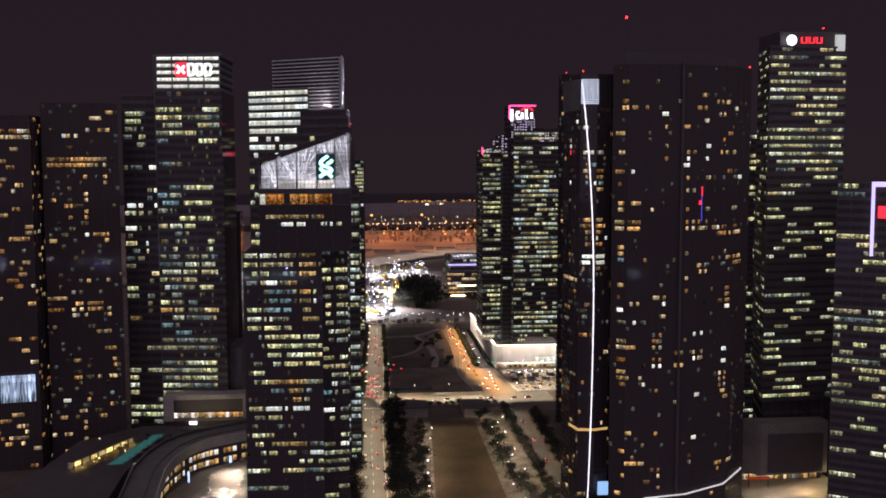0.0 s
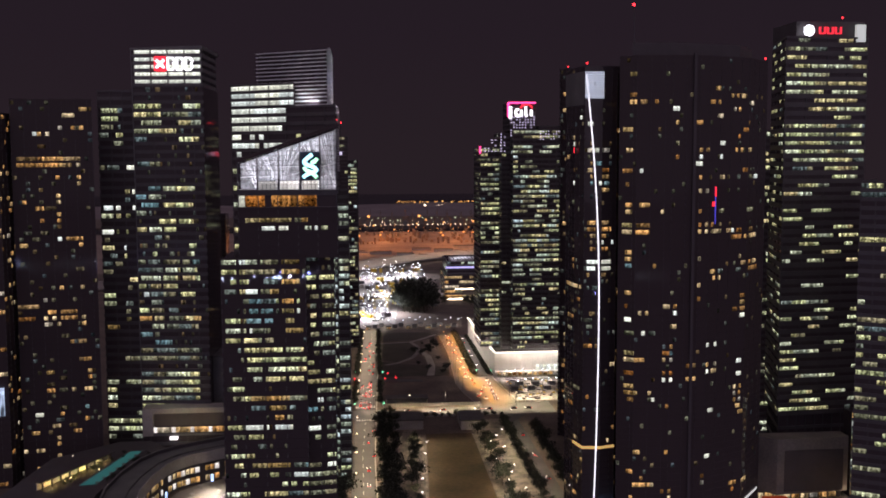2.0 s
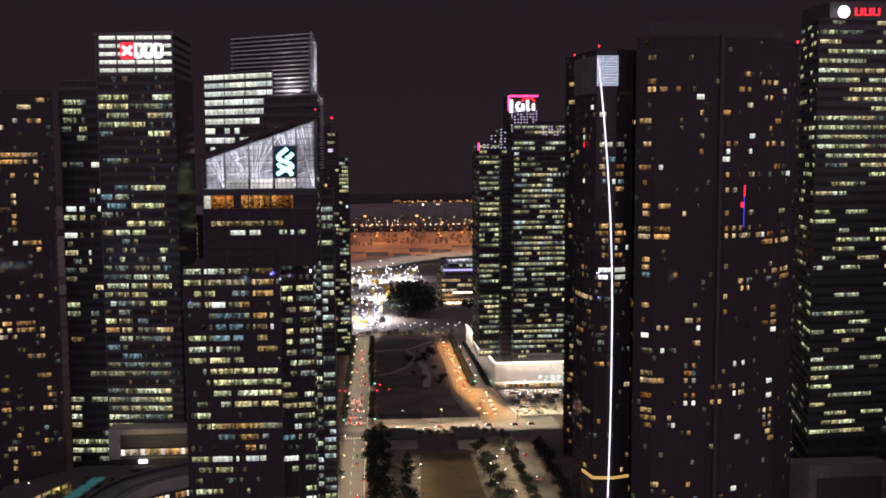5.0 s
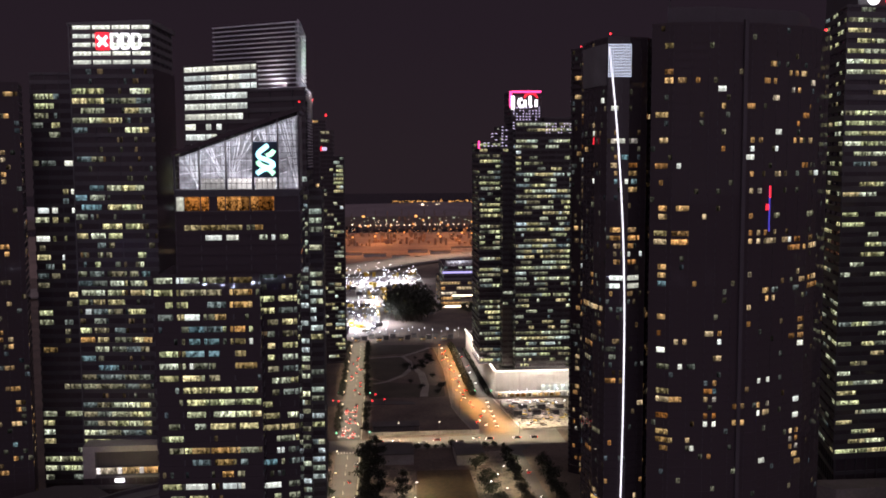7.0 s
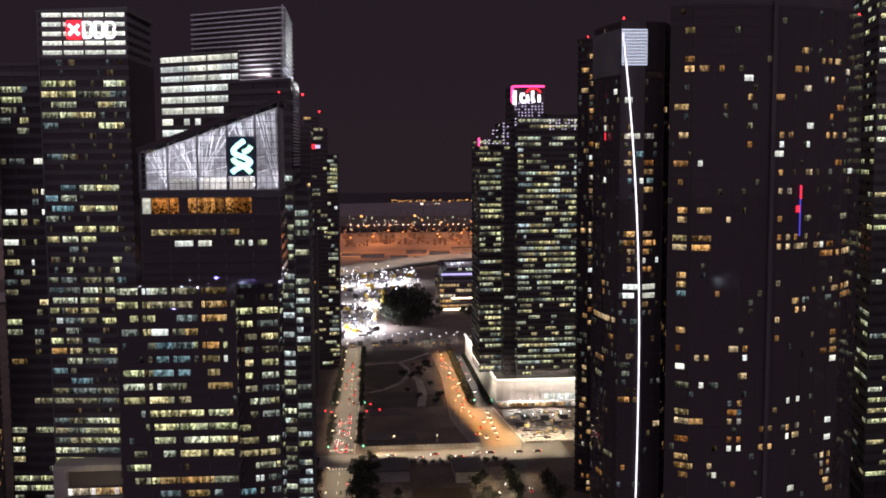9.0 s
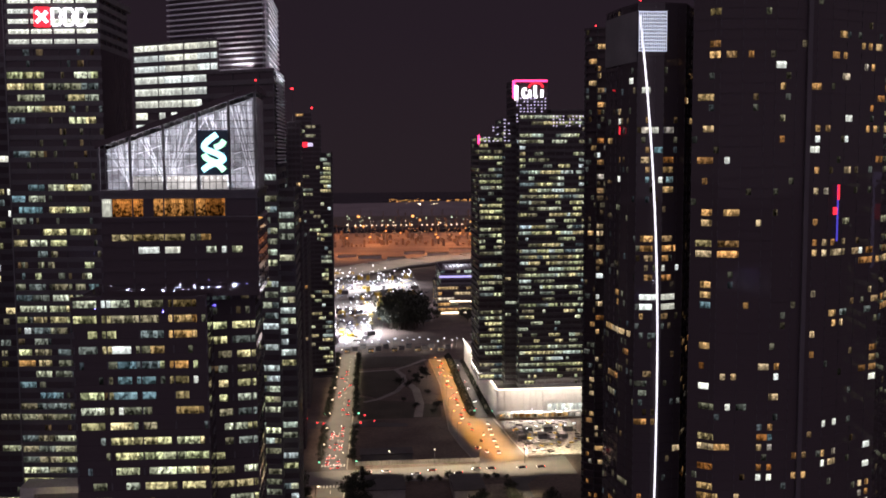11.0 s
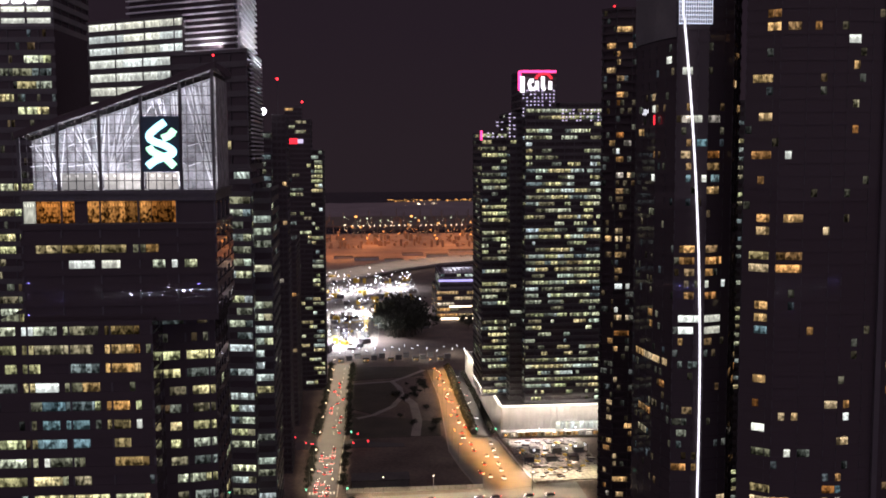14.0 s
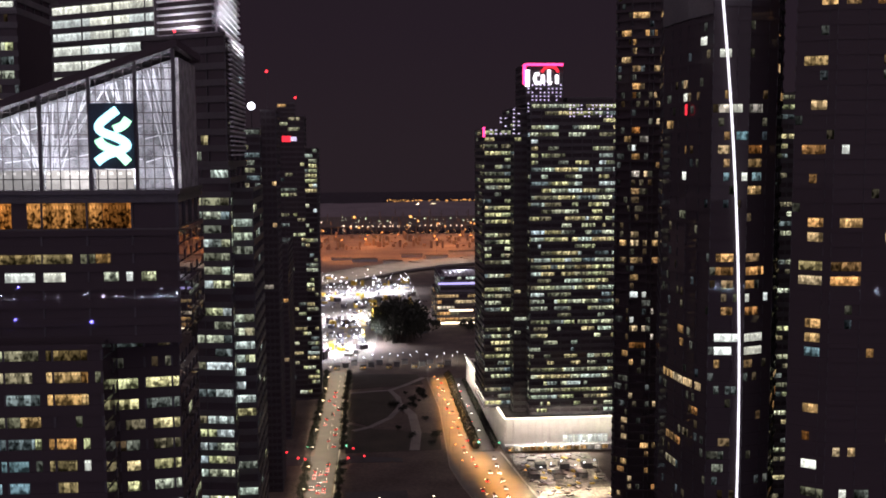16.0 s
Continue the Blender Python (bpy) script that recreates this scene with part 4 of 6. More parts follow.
part("sign_arc", bm, RED_SIGN, C1.root)
part("sign_bar", boxes((112.9, 114.2, 883, 883.8, 184, 190)), PINK_SIGN, C1.root)
C1.done()
# podium
POD = Tower("podium_building", "long low white-lit podium with bright glass shopfronts", "podium building")
WHITE_WALL = grainy("white_wall", (0.62, 0.60, 0.57), (0.80, 0.78, 0.74), 2.0, (0.5, 0.8), 0.05)
bm = bmesh.new()
prism(bm, [(122.4, 858.5), (186.5, 857.5), (186.5, 1036), (120.6, 1036)], 0, 19.6)
part("wall", bm, WHITE_WALL, POD.root)
part("roof", boxes((123.5, 185, 860, 1030, 19.6, 20.1)), ROOF, POD.root)
for row in ((122.0, 186.9, 857.1, 858.7, 19.6, 20.7), (120.6, 122.6, 858.7, 1036, 19.6, 20.7)):
    part("parapet", boxes(row), WHITE_WALL, POD.root)
part("light_line", boxes((122.0, 186.9, 856.9, 857.1, 20.0, 20.5)), glow("podium_light_line", (1.0, 0.95, 0.84), 1.6), POD.root, "glowing white roof-edge line")
bm = bmesh.new()
bar(bm, (122.2, 857.2, 20.7), (120.4, 1036, 20.7), 0.9)
part("light_line", bm, bpy.data.materials["podium_light_line"], POD.root)
for k in range(9):
    x = 158 + k * 3.0
    POD.pane(Matrix.Translation((x, 857.0, 6.8)), 2.6, 6.0, BRIGHT)
for k in range(14):
    POD.pane(Matrix.Translation((126 + k * 4.3, 856.9, 2.4)), 3.4, 3.0, HOME)
for k in range(15):
    part("fin", boxes((123.2 + k * 4.3, 123.5 + k * 4.3, 857.0, 858.4, 0, 19.6)), WHITE_WALL, POD.root)
part("canopy", boxes((122, 186, 852.5, 858, 4.6, 5.1)), WHITE_WALL, POD.root)
POD.done()
area(155, 851, 21.5, 6000, (1.0, 0.90, 0.74), 62, 1.0, (155, 858.5, 12), "podium_wash")
area(113, 945, 26, 42000, (1.0, 0.88, 0.70), 170, 1.0, (121.5, 945, 11), "podium_wash")

# ---- the dark tower with round balconies ----
R2 = Tower("apartment_tower", "dark residential tower with rounded balconies and warm windows", "apartment tower")
R2.block([(149, 706), (143.5, 692), (139.6, 680), (144.0, 675.5), (152, 674), (172, 676), (172, 706)], 0, 236, 3.4, 1.6, rooms(R2_ROOMS, homes(61, 0.15), 17, 0.15), faces=(0, 1, 2, 3, 4), every=4, fin=0.2, band=0.3, proud=1.1, clad=GLASS_DULL, glass=GLASS_DULL)
R2.done()
beacon(145, 684, 238.5, RED_LAMP)

# ---- the slender tower with the white light line ----
S2 = Tower("apartment_tower", "slender dark bowed tower with a white light line along its prow", "apartment tower")


def bow(z):
    return -5.4 * ((z - 108) / 100.0) ** 2 if z > 108 else -1.9 * ((108 - z) / 100.0) ** 2


S2P = [(120, 562), (111.8, 533), (112.9, 518), (115.0, 507.3), (123, 506), (130.5, 508.5), (137, 520), (139, 562)]
S2.block(S2P, 0, 223, 3.1, 1.3, rooms(S2_ROOMS, homes(71, 0.05, {0: 0.02, 6: 0.02, 5: 0.04}, long=3), 18, 0.07), faces=(0, 1, 2, 3, 4, 5), every=4, fin=0.1, band=0.36, proud=0.22, glass=GLASS_BLUE, clad=GLASS_BLUE, each=True)
bm = bmesh.new()
ring(bm, S2P, (1, 2), 0.5, 206, 221.5)
part("crown_screen", bm, CLAD_GREY, S2.root, "grey panelled roof screen")
bm = bmesh.new()
tube(bm, [(122.1 + bow(5 + k * 5.0), 505.5 + max(0.0, (122.5 - 122.1 - bow(5 + k * 5.0)) * 0.16), 5 + k * 5.0) for k in range(44)], 0.55)
part("light_line", bm, LINE_LIGHT, S2.root, "glowing white vertical line")
bm = bmesh.new()
for k in range(15):
    x = 114.8 + 8.6 * k / 14
    box(bm, x - 0.1, x + 0.1, 505.2, 505.4, 209.0, 221.2)
for k in range(12):
    box(bm, 114.7, 123.5, 505.2, 505.45, 209.0 + k * 1.08, 209.22 + k * 1.08)
part("crown_grille", bm, glow("grille_light", (0.80, 0.86, 0.95), 0.5), S2.root, "pale lit grille")
bm = bmesh.new()
ring(bm, S2P, (2, 3, 4), 0.5, 41.8, 43.0)
part("lit_band", bm, glow("gold_band_light", (1.0, 0.62, 0.20), 0.5), S2.root, "golden lit storey band")
part("neon_strip", boxes((111.9, 112.25, 516.6, 517.0, 183.6, 186.2)), RED_SIGN, S2.root, "small glowing red strip in place of a mirrored sign")
S2.done()
beacon(117, 512, 225.4, RED_LAMP)

# ---- the broad dark residential tower ----
S1 = Tower("apartment_tower", "broad dark residential tower with scattered warm windows", "apartment tower")
S1P = [(127.5, 492), (134, 487), (150, 485), (168, 487), (190, 497), (206, 515), (214, 540), (214, 572), (166, 572)]
S1.block(S1P, 0, 226, 3.1, 1.6, rooms(S1_ROOMS, homes(81, 0.05), 11, 0.035), faces=(0, 1, 2, 3, 4, 5, 6, 8), every=4, fin=0.12, band=0.34, proud=0.16, clad=GLASS_DULL, glass=GLASS_DULL, each=True)
bm = bmesh.new()
prism(bm, [(133, 492), (150, 489), (186, 499), (200, 520), (200, 560), (170, 560)], 226, 233)
part("roof_screen", bm, CLAD_BROWN, S1.root)
bm = bmesh.new()
for x, y in ((160.4, 485.6),):
    box(bm, x - 0.7, x + 0.7, y - 0.5, y + 1.2, 0, 228)
part("pier", bm, CLAD_BROWN, S1.root)
# glowing strips on the facade imitate a red and blue sign mirrored in the glass
part("neon_strip", boxes((171.3, 171.7, 487.7, 488.0, 151, 168)), BLUE_REFLECTION, S1.root, "glowing blue strip in place of a mirrored light")
part("neon_strip", boxes((170.0, 171.2, 487.4, 487.7, 159, 161.2)), RED_SIGN, S1.root, "glowing red strip in place of a mirrored sign")
part("neon_strip", boxes((171.2, 171.8, 487.4, 487.65, 163.5, 168)), RED_SIGN, S1.root, "glowing red strip in place of a mirrored sign")
bm = bmesh.new()
edge = [(143, 483.4, 13.0), (165, 485.0, 14.0), (188, 494.4, 15.5), (204, 512.0, 17.5), (212, 533, 19.0)]
for p, q in zip(edge[:-1], edge[1:]):
    bar(bm, p, q, 0.8)
part("canopy_edge", bm, glow("canopy_edge_light", (0.95, 0.96, 0.92), 0.55), S1.root, "white lit canopy edge")
S1.done()
bm = bmesh.new()
bar(bm, (134, 492, 226), (133.5, 492, 250), 0.5, 6)
mast = tagged(part("roof_mast", bm, MULLION), "thin dark mast on a tower roof with a red lamp", "mast")
beacon(133.5, 492, 249.5, RED_LAMP, 0.7)
beacon(209, 525, 229, RED_LAMP, 0.5, 226)

# ---- the tall tower with the red roof sign ----
U1 = Tower("office_tower", "tall office tower with lit floors and a glowing roof sign")
U1.block([(231.5, 552), (277, 556), (277, 596), (243, 596)], 43, 242.5, 4.4, 1.65, office(91, 0.55, OFFICE, 0.25, face_p={3: 0.25}, busy=lambda h: 1.4 if h > 0.6 else (0.9 if h > 0.02 else 2.0), short=2, long=7), faces=(0, 3), every=7, fin=0.35, band=0.56, proud=0.5)
U1.block([(234, 556), (275, 559), (275, 594), (244, 594)], 0, 43, 8.6, 5, plain, faces=(0, 3), every=1, fin=0.6, band=0.2, proud=0.5)
part("roof_screen", boxes((240, 277, 560, 590, 242.5, 252)), CLADDING, U1.root)
bm = bmesh.new()
bmesh.ops.create_uvsphere(bm, u_segments=14, v_segments=8, radius=3.0, matrix=Matrix.Translation((244.8, 555.5, 246.8)) @ Matrix.Diagonal((1, 0.35, 1, 1)))
part("sign_disc", bm, glow("roof_sign_lamp", (0.93, 0.95, 1.0), 2.2), U1.root)
for x in (250.0, 254.3, 258.6):
    bm = bmesh.new()
    strokes(bm, [(x, 248.4), (x, 245.2), (x + 2.7, 245.2), (x + 2.7, 248.4)], 0.85, 553.6, 554.4)
    part("sign_shape", bm, RED_SIGN, U1.root)
part("lit_box", boxes((270.5, 275.5, 555.0, 557, 241, 250)), glow("lit_box_glass", (0.86, 0.95, 0.88), 0.4), U1.root)
beacon(266, 562, 254.0, RED_LAMP, 0.5)
U1.done()
U2 = Tower("office_tower", "dark office tower with greenish lit floors seen behind others")
U2.block([(250, 640), (290, 640), (290, 670), (250, 670)], 0, 196, 4.05, 3.3, office(92, 0.45, OFFICE, 0.3), faces=(0, 3), every=2, fin=0.35, band=0.44)
U2.done()
U3 = Tower("office_tower", "grey office tower with closely set lit floors")
U3.block([(184, 650), (206, 650), (206, 680), (184, 680)], 0, 196, 3.6, 3.3, office(93, 0.6, OFFICE, 0.4), faces=(0, 3), every=2, fin=0.35, band=0.5)
U3.done()
P2 = Tower("podium_building", "grey blocky podium with blank stone walls", "podium building")
bm = bmesh.new()
prism(bm, [(214, 552), (226, 538), (266, 541), (266, 551), (232, 551)], 4.5, 34)
part("wall", bm, PAVING, P2.root)
# dark panel in front of the wall imitates the shade of a recess
part("recess", boxes((230, 262, 538.0, 538.7, 6, 28)), CLAD_BROWN, P2.root)
part("base", boxes((216, 264, 544, 551, 0, 4.5)), CLADDING, P2.root)
for k in range(9):
    P2.pane(Matrix.Translation((219 + k * 5, 543.6, 2.3)), 4.2, 3.4, HOME)
P2.done()
STAIR = Tower("stair_tower", "narrow glazed stair tower lit yellow and white", "stair tower")
STAIR.block([(268.5, 543), (273.5, 543), (273.5, 552), (268.5, 552)], 0, 46, 4.2, 1.7, lambda i, f, n, m: [(HOME, OFFICE, BRIGHT, HOME_DIM, OFFICE_DIM)[(f * 3 + k * 2) % 5] for k in range(n)], faces=(0,), every=3, fin=0.2, band=0.3, proud=0.2)
STAIR.done()
E1 = Tower("office_tower", "dark office tower with slanting lit rows and a framed sign")
E1.block([(244, 494), (292, 462), (320, 500), (272, 532)], 0, 169, 4.2, 3.2, office(95, 0.42, OFFICE, 0.25, face_p={3: 0.25}, busy=lambda h: 1.25 if h > 0.3 else 0.6), faces=(0, 3), every=2, fin=0.35, band=0.44)
em = Matrix.Translation((257, 484.8, 0)) @ Matrix.Rotation(math.atan2(-32, 48), 4, "Z")
for row in ((0, 1.6, -0.9, -0.3, 133, 170), (1.6, 12, -0.9, -0.3, 167.5, 170), (12, 13.6, -0.9, -0.3, 133, 170)):
    bm = bmesh.new()
    box(bm, *row, em)
    part("sign_frame", bm, glow("violet_frame_light", (0.62, 0.55, 1.0), 1.1), E1.root, "violet-white lit sign frame")
bm = bmesh.new()
box(bm, 3.2, 10.5, -0.9, -0.3, 152, 158, em)
part("sign_bar", bm, RED_SIGN, E1.root)
E1.done()

# ---- towers further down the street ----
F1 = Tower("apartment_tower", "distant residential tower with a column of white windows and ribbed balconies", "apartment tower")
F1.block([(-19, 1000), (3, 1000), (3, 1035), (-19, 1035)], 0, 200, 3.5, 2.8, office(101, 0.2, OFFICE, 0.5), faces=(0, 1), every=3, fin=0.2, band=0.35, proud=0.5, clad=CLAD_BROWN)
F1.block([(3, 1002), (11.5, 1002), (11.5, 1035), (3, 1035)], 0, 178, 3.5, 2.8, office(102, 0.55, OFFICE, 0.25, other=OFFICE_COOL, short=1, long=2), faces=(0, 1), every=3, fin=0.2, band=0.3, proud=1.3, clad=CLAD_BROWN)
F1.block([(-15, 1001), (-3, 1001), (-3, 1020), (-15, 1020)], 200, 209, 3.0, 2.8, homes(103, 0.3), faces=(0,), every=3, fin=0.2)
part("sign", boxes((-12, -6, 999, 999.5, 183, 187)), RED_SIGN, F1.root)
part("sign", boxes((-6, -2, 999, 999.5, 183.6, 186.4)), DOT_LIGHT, F1.root)
F1.done()
beacon(-2.4, 1001, 213, RED_LAMP, 0.8, 209)
F0 = Tower("office_tower", "dim slim tower with grey lit floors and a roof floodlight")
F0.block([(-22, 800), (-10.8, 800), (-10.8, 830), (-22, 830)], 0, 187, 3.8, 2.8, office(104, 0.7, OFFICE_DIM, 0.5), faces=(0, 1), every=2, fin=0.3)
bm = bmesh.new()
bar(bm, (-14.6, 801, 186.5), (-14.6, 799, 198), 0.5, 6)
part("floodlight_post", bm, MULLION, F0.root)
bm = bmesh.new()
bmesh.ops.create_uvsphere(bm, u_segments=12, v_segments=8, radius=1.9, matrix=Matrix.Translation((-14.6, 799, 198.6)))
part("floodlight", bm, COOL_GLOW, F0.root, "bright white floodlight")
F0.done()
F0b = Tower("apartment_tower", "slim unlit dark tower with a red lamp on its mast", "apartment tower")
F0b.block([(-10.2, 802), (-3.0, 802), (-3.0, 830), (-10.2, 830)], 0, 196, 3.5, 2.4, homes(105, 0.03), faces=(0, 1), every=1, fin=0.3, clad=CLAD_BROWN)
F0b.done()
beacon(-7, 803, 215.5, RED_LAMP, 0.7, 196)
F2 = Tower("apartment_tower", "dark slab tower beside the street with few lit rooms", "apartment tower")
F2.block([(-30, 900), (-4, 900), (-4, 960), (-30, 960)], 0, 120, 3.6, 3.0, homes(106, 0.05), faces=(0, 1), every=2, fin=0.3, clad=CLAD_BROWN)
F2.done()


# ---- roads, lawns and paths ----
STREET = [(3, 440), (16, 440), (17.5, 640), (20.5, 735), (22.5, 800), (25.5, 880), (29, 1090), (18, 1090), (12, 880), (9, 800), (7, 735), (4, 640)]
slab("road", STREET, 0.14, ASPHALT, "straight asphalt street with queues of cars", "road")
slab("road", [(-60, 733), (2, 732), (150, 737), (150, 771), (128, 768), (96, 760), (26, 757), (2, 756), (-60, 757)], 0.16, WORN, "worn cross street under street lamps", "road")
slab("road", [(-40, 846), (6, 846), (26, 848), (62, 846), (62, 853), (28, 862), (8, 862), (-40, 860)], 0.18, ASPHALT, "narrow dark side street at the crossing", "road")
slab("road", [(97, 758), (128, 766), (124, 800), (119, 860), (102, 862), (108, 960), (107, 1068), (93, 1060), (94, 960), (90.5, 887), (88, 832), (91, 800)], 0.20, WORN, "curving road under orange sodium lamps", "road")
slab("road", [(104, 862), (117, 862), (120, 960), (119, 1058), (112, 1058), (110, 960)], 0.22, ASPHALT, "grey service road beside the white podium", "road")
slab("road", [(110, 440), (118, 440), (119, 722), (127, 735), (112, 735), (112, 690)], 0.15, ASPHALT, "dark lane between trees", "road")
slab("lawn", [(38, 440), (80, 440), (83, 690), (53, 690)], 0.12, LAWN, "worn brown event lawn", "lawn")
slab("pavement", [(20, 440), (37.6, 440), (52.6, 692), (24, 728)], 0.10, PLAZA, "paved plaza strip beside the lawn", "pavement")
slab("pavement", [(80.4, 440), (103.5, 440), (111, 724), (86, 724), (83.4, 692)], 0.10, PLAZA, "paved plaza strip with lamps and small trees", "pavement")
slab("pavement", [(126, 772), (170, 775), (170, 852), (124, 852)], 0.24, RUBBLE, "bright site yard of pale rubble", "pavement")
slab("lawn", [(31, 1012), (62, 1020), (66, 973), (58, 945), (45, 924), (31, 940)], 0.13, GRASS, "dark rounded lawn inside a footpath", "lawn")
slab("lawn", [(32, 1028), (88, 1040), (86, 1075), (32, 1080)], 0.13, GRASS, "dark lawn at the end of the plot", "lawn")
slab("lawn", [(29, 866), (86, 868), (88, 900), (70, 910), (46, 918), (31, 930)], 0.11, GRASS, "rough dark grass beside the path", "lawn")


def path(name, pts, w, z, material, label):
    bm = bmesh.new()
    n = len(pts)
    ring = []
    for i, p in enumerate(pts):
        d = (Vector(pts[min(n - 1, i + 1)]) - Vector(pts[max(0, i - 1)])).normalized()
        s = Vector((-d.y, d.x)) * w / 2
        ring.append((Vector(p) + s, Vector(p) - s))
    for (a, b), (c, d) in zip(ring[:-1], ring[1:]):
        v = [bm.verts.new((q.x, q.y, h)) for h in (z - 0.1, z) for q in (b, d, c, a)]
        for f in ((4, 5, 6, 7), (0, 1, 5, 4), (2, 3, 7, 6)):
            bm.faces.new([v[i] for i in f])
    return tagged(part(name, bm, material), label, "path", "", "structure")


path("pavement", [(31, 1016), (48, 1020), (62, 1022), (67, 1000), (67, 972), (59, 944), (45, 922), (34, 914)], 4.0, 0.17, PAVING, "pale curved footpath round a lawn")
path("pavement", [(67, 980), (74, 950), (74, 905), (70, 868)], 6.0, 0.15, PAVING, "broad pale footpath across the plot")
path("pavement", [(62, 1022), (76, 1040), (90, 1062)], 4.0, 0.16, PAVING, "pale footpath to the road end")
path("kerb", [(16.6, 440), (18.2, 640), (21.2, 733)], 0.5, 0.3, CONCRETE, "pale street kerb")
path("kerb", [(22.0, 758), (26.2, 880), (29.8, 1090)], 0.5, 0.3, CONCRETE, "pale street kerb")
path("kerb", [(127.6, 770), (124.6, 800), (119.8, 858)], 1.2, 0.6, CONCRETE, "bright concrete barrier along the road")
path("kerb", [(96.4, 760), (90.4, 800), (87.4, 832), (90, 887), (93.4, 960), (92.5, 1060)], 0.8, 0.7, PAVING, "pale barrier along the curving road")
for k in range(40):
    y = 445 + k * 16
    if 728 < y < 762 or 842 < y < 866:
        continue
    x = 9.6 + (y - 440) * 0.006 + (0 if y < 640 else (y - 640) * 0.0285)
    tagged(part("road_line", boxes((x - 0.12, x + 0.12, y, y + 6, 0.14, 0.16)), PAINT), "white painted lane dash on asphalt", "road marking", "lane dashes", "structure")
for k in range(8):
    for y, z in ((727.5, 0.15), (764, 0.15)):
        tagged(part("road_line", boxes((7.5 + k * 1.8, 8.4 + k * 1.8, y, y + 4, z, z + 0.02)), PAINT), "white zebra crossing stripe", "road marking", "zebra stripes", "structure")


# ---- trees and hedges ----
def tree_mesh(seed, height, spread, leaves):
    rng = random.Random(seed)
    wood, crown = bmesh.new(), bmesh.new()
    bar(wood, (0, 0, 0), (0.1, 0, height * 0.45), height * 0.05, 6)
    clumps = []
    for k in range(9):
        a = rng.uniform(0, 6.28)
        r = spread * rng.uniform(0.15, 0.8)
        tip = Vector((r * math.cos(a), r * math.sin(a), height * rng.uniform(0.5, 0.9)))
        bar(wood, (0, 0, height * rng.uniform(0.3, 0.45)), tip, height * 0.02, 4)
        clumps.append(tip)
    for k in range(leaves):
        c = rng.choice(clumps)
        d = Vector((rng.gauss(0, 1), rng.gauss(0, 1), rng.gauss(0, 0.75))) * spread * 0.26
        p = c + d
        s = spread * rng.uniform(0.06, 0.13)
        m = Matrix.Translation(p) @ Euler((rng.uniform(0, 3), rng.uniform(0, 3), rng.uniform(0, 6))).to_matrix().to_4x4()
        q = [crown.verts.new(m @ Vector(v)) for v in ((-s, 0, 0), (0, -s * 0.6, s * 0.2), (s, 0, 0), (0, s * 0.6, s * 0.2))]
        crown.faces.new(q[:3]), crown.faces.new((q[0], q[2], q[3]))
    return mesh_of("trunk", wood, BARK), mesh_of("crown", crown, LEAF)


TREES = [tree_mesh(200 + k, 10, 4.2 + 0.5 * k, 640) for k in range(4)]


def tree(x, y, scale, k, label="dark leafy street tree", group="street trees"):
    t = thing("tree", label, "tree", group, at=(x, y, 0))
    t.rotation_euler.z = k * 1.7
    t.scale = (scale, scale, scale * (0.9 + 0.05 * (k % 5)))
    for name, me in zip(("trunk", "crown"), TREES[k % 4]):
        ob = new(name, me)
        ob.parent = t
    return t


rng = random.Random(77)
n = 0
for k in range(26):
    y = 455 + k * 10.8
    if y < 728:
        tree(-0.5 + rng.uniform(-1, 1), y, rng.uniform(0.75, 1.1), n); n += 1
        tree(21.5 + (y - 440) * 0.012 + rng.uniform(-0.6, 0.6), y, rng.uniform(0.8, 1.15), n); n += 1
        if k % 2:
            tree(26 + (y - 440) * 0.02, y + 5, rng.uniform(0.9, 1.2), n); n += 1
for k in range(39):
    y = 772 + k * 8.0
    if not 842 < y < 868:
        tree(6.6 + (y - 770) * 0.028, y, rng.uniform(0.4, 0.6), n); n += 1
        tree(25.4 + (y - 770) * 0.021, y, rng.uniform(0.4, 0.6), n); n += 1
for k in range(26):
    y = 450 + k * 10.4
    tree(104.0 + (y - 450) * 0.012, y, rng.uniform(0.6, 0.85), n); n += 1
    if y < 690:
        tree(122.5 + (y - 450) * 0.006 + rng.uniform(-1, 1), y, rng.uniform(0.75, 1.1), n); n += 1
for k in range(22):
    tree(rng.uniform(86, 99), 455 + k * 11.5, rng.uniform(0.6, 1.0), n, "small round plaza tree lit from below", "plaza trees"); n += 1
for k in range(16):
    tree(rng.uniform(28, 34) + k * 0.9, 455 + k * 14.5, rng.uniform(0.6, 1.0), n, "small round plaza tree lit from below", "plaza trees"); n += 1
for k in range(16):
    tree(30 + k * 5.2 + rng.uniform(-1, 1), 731 + rng.uniform(-1.5, 1), rng.uniform(0.35, 0.55), n); n += 1


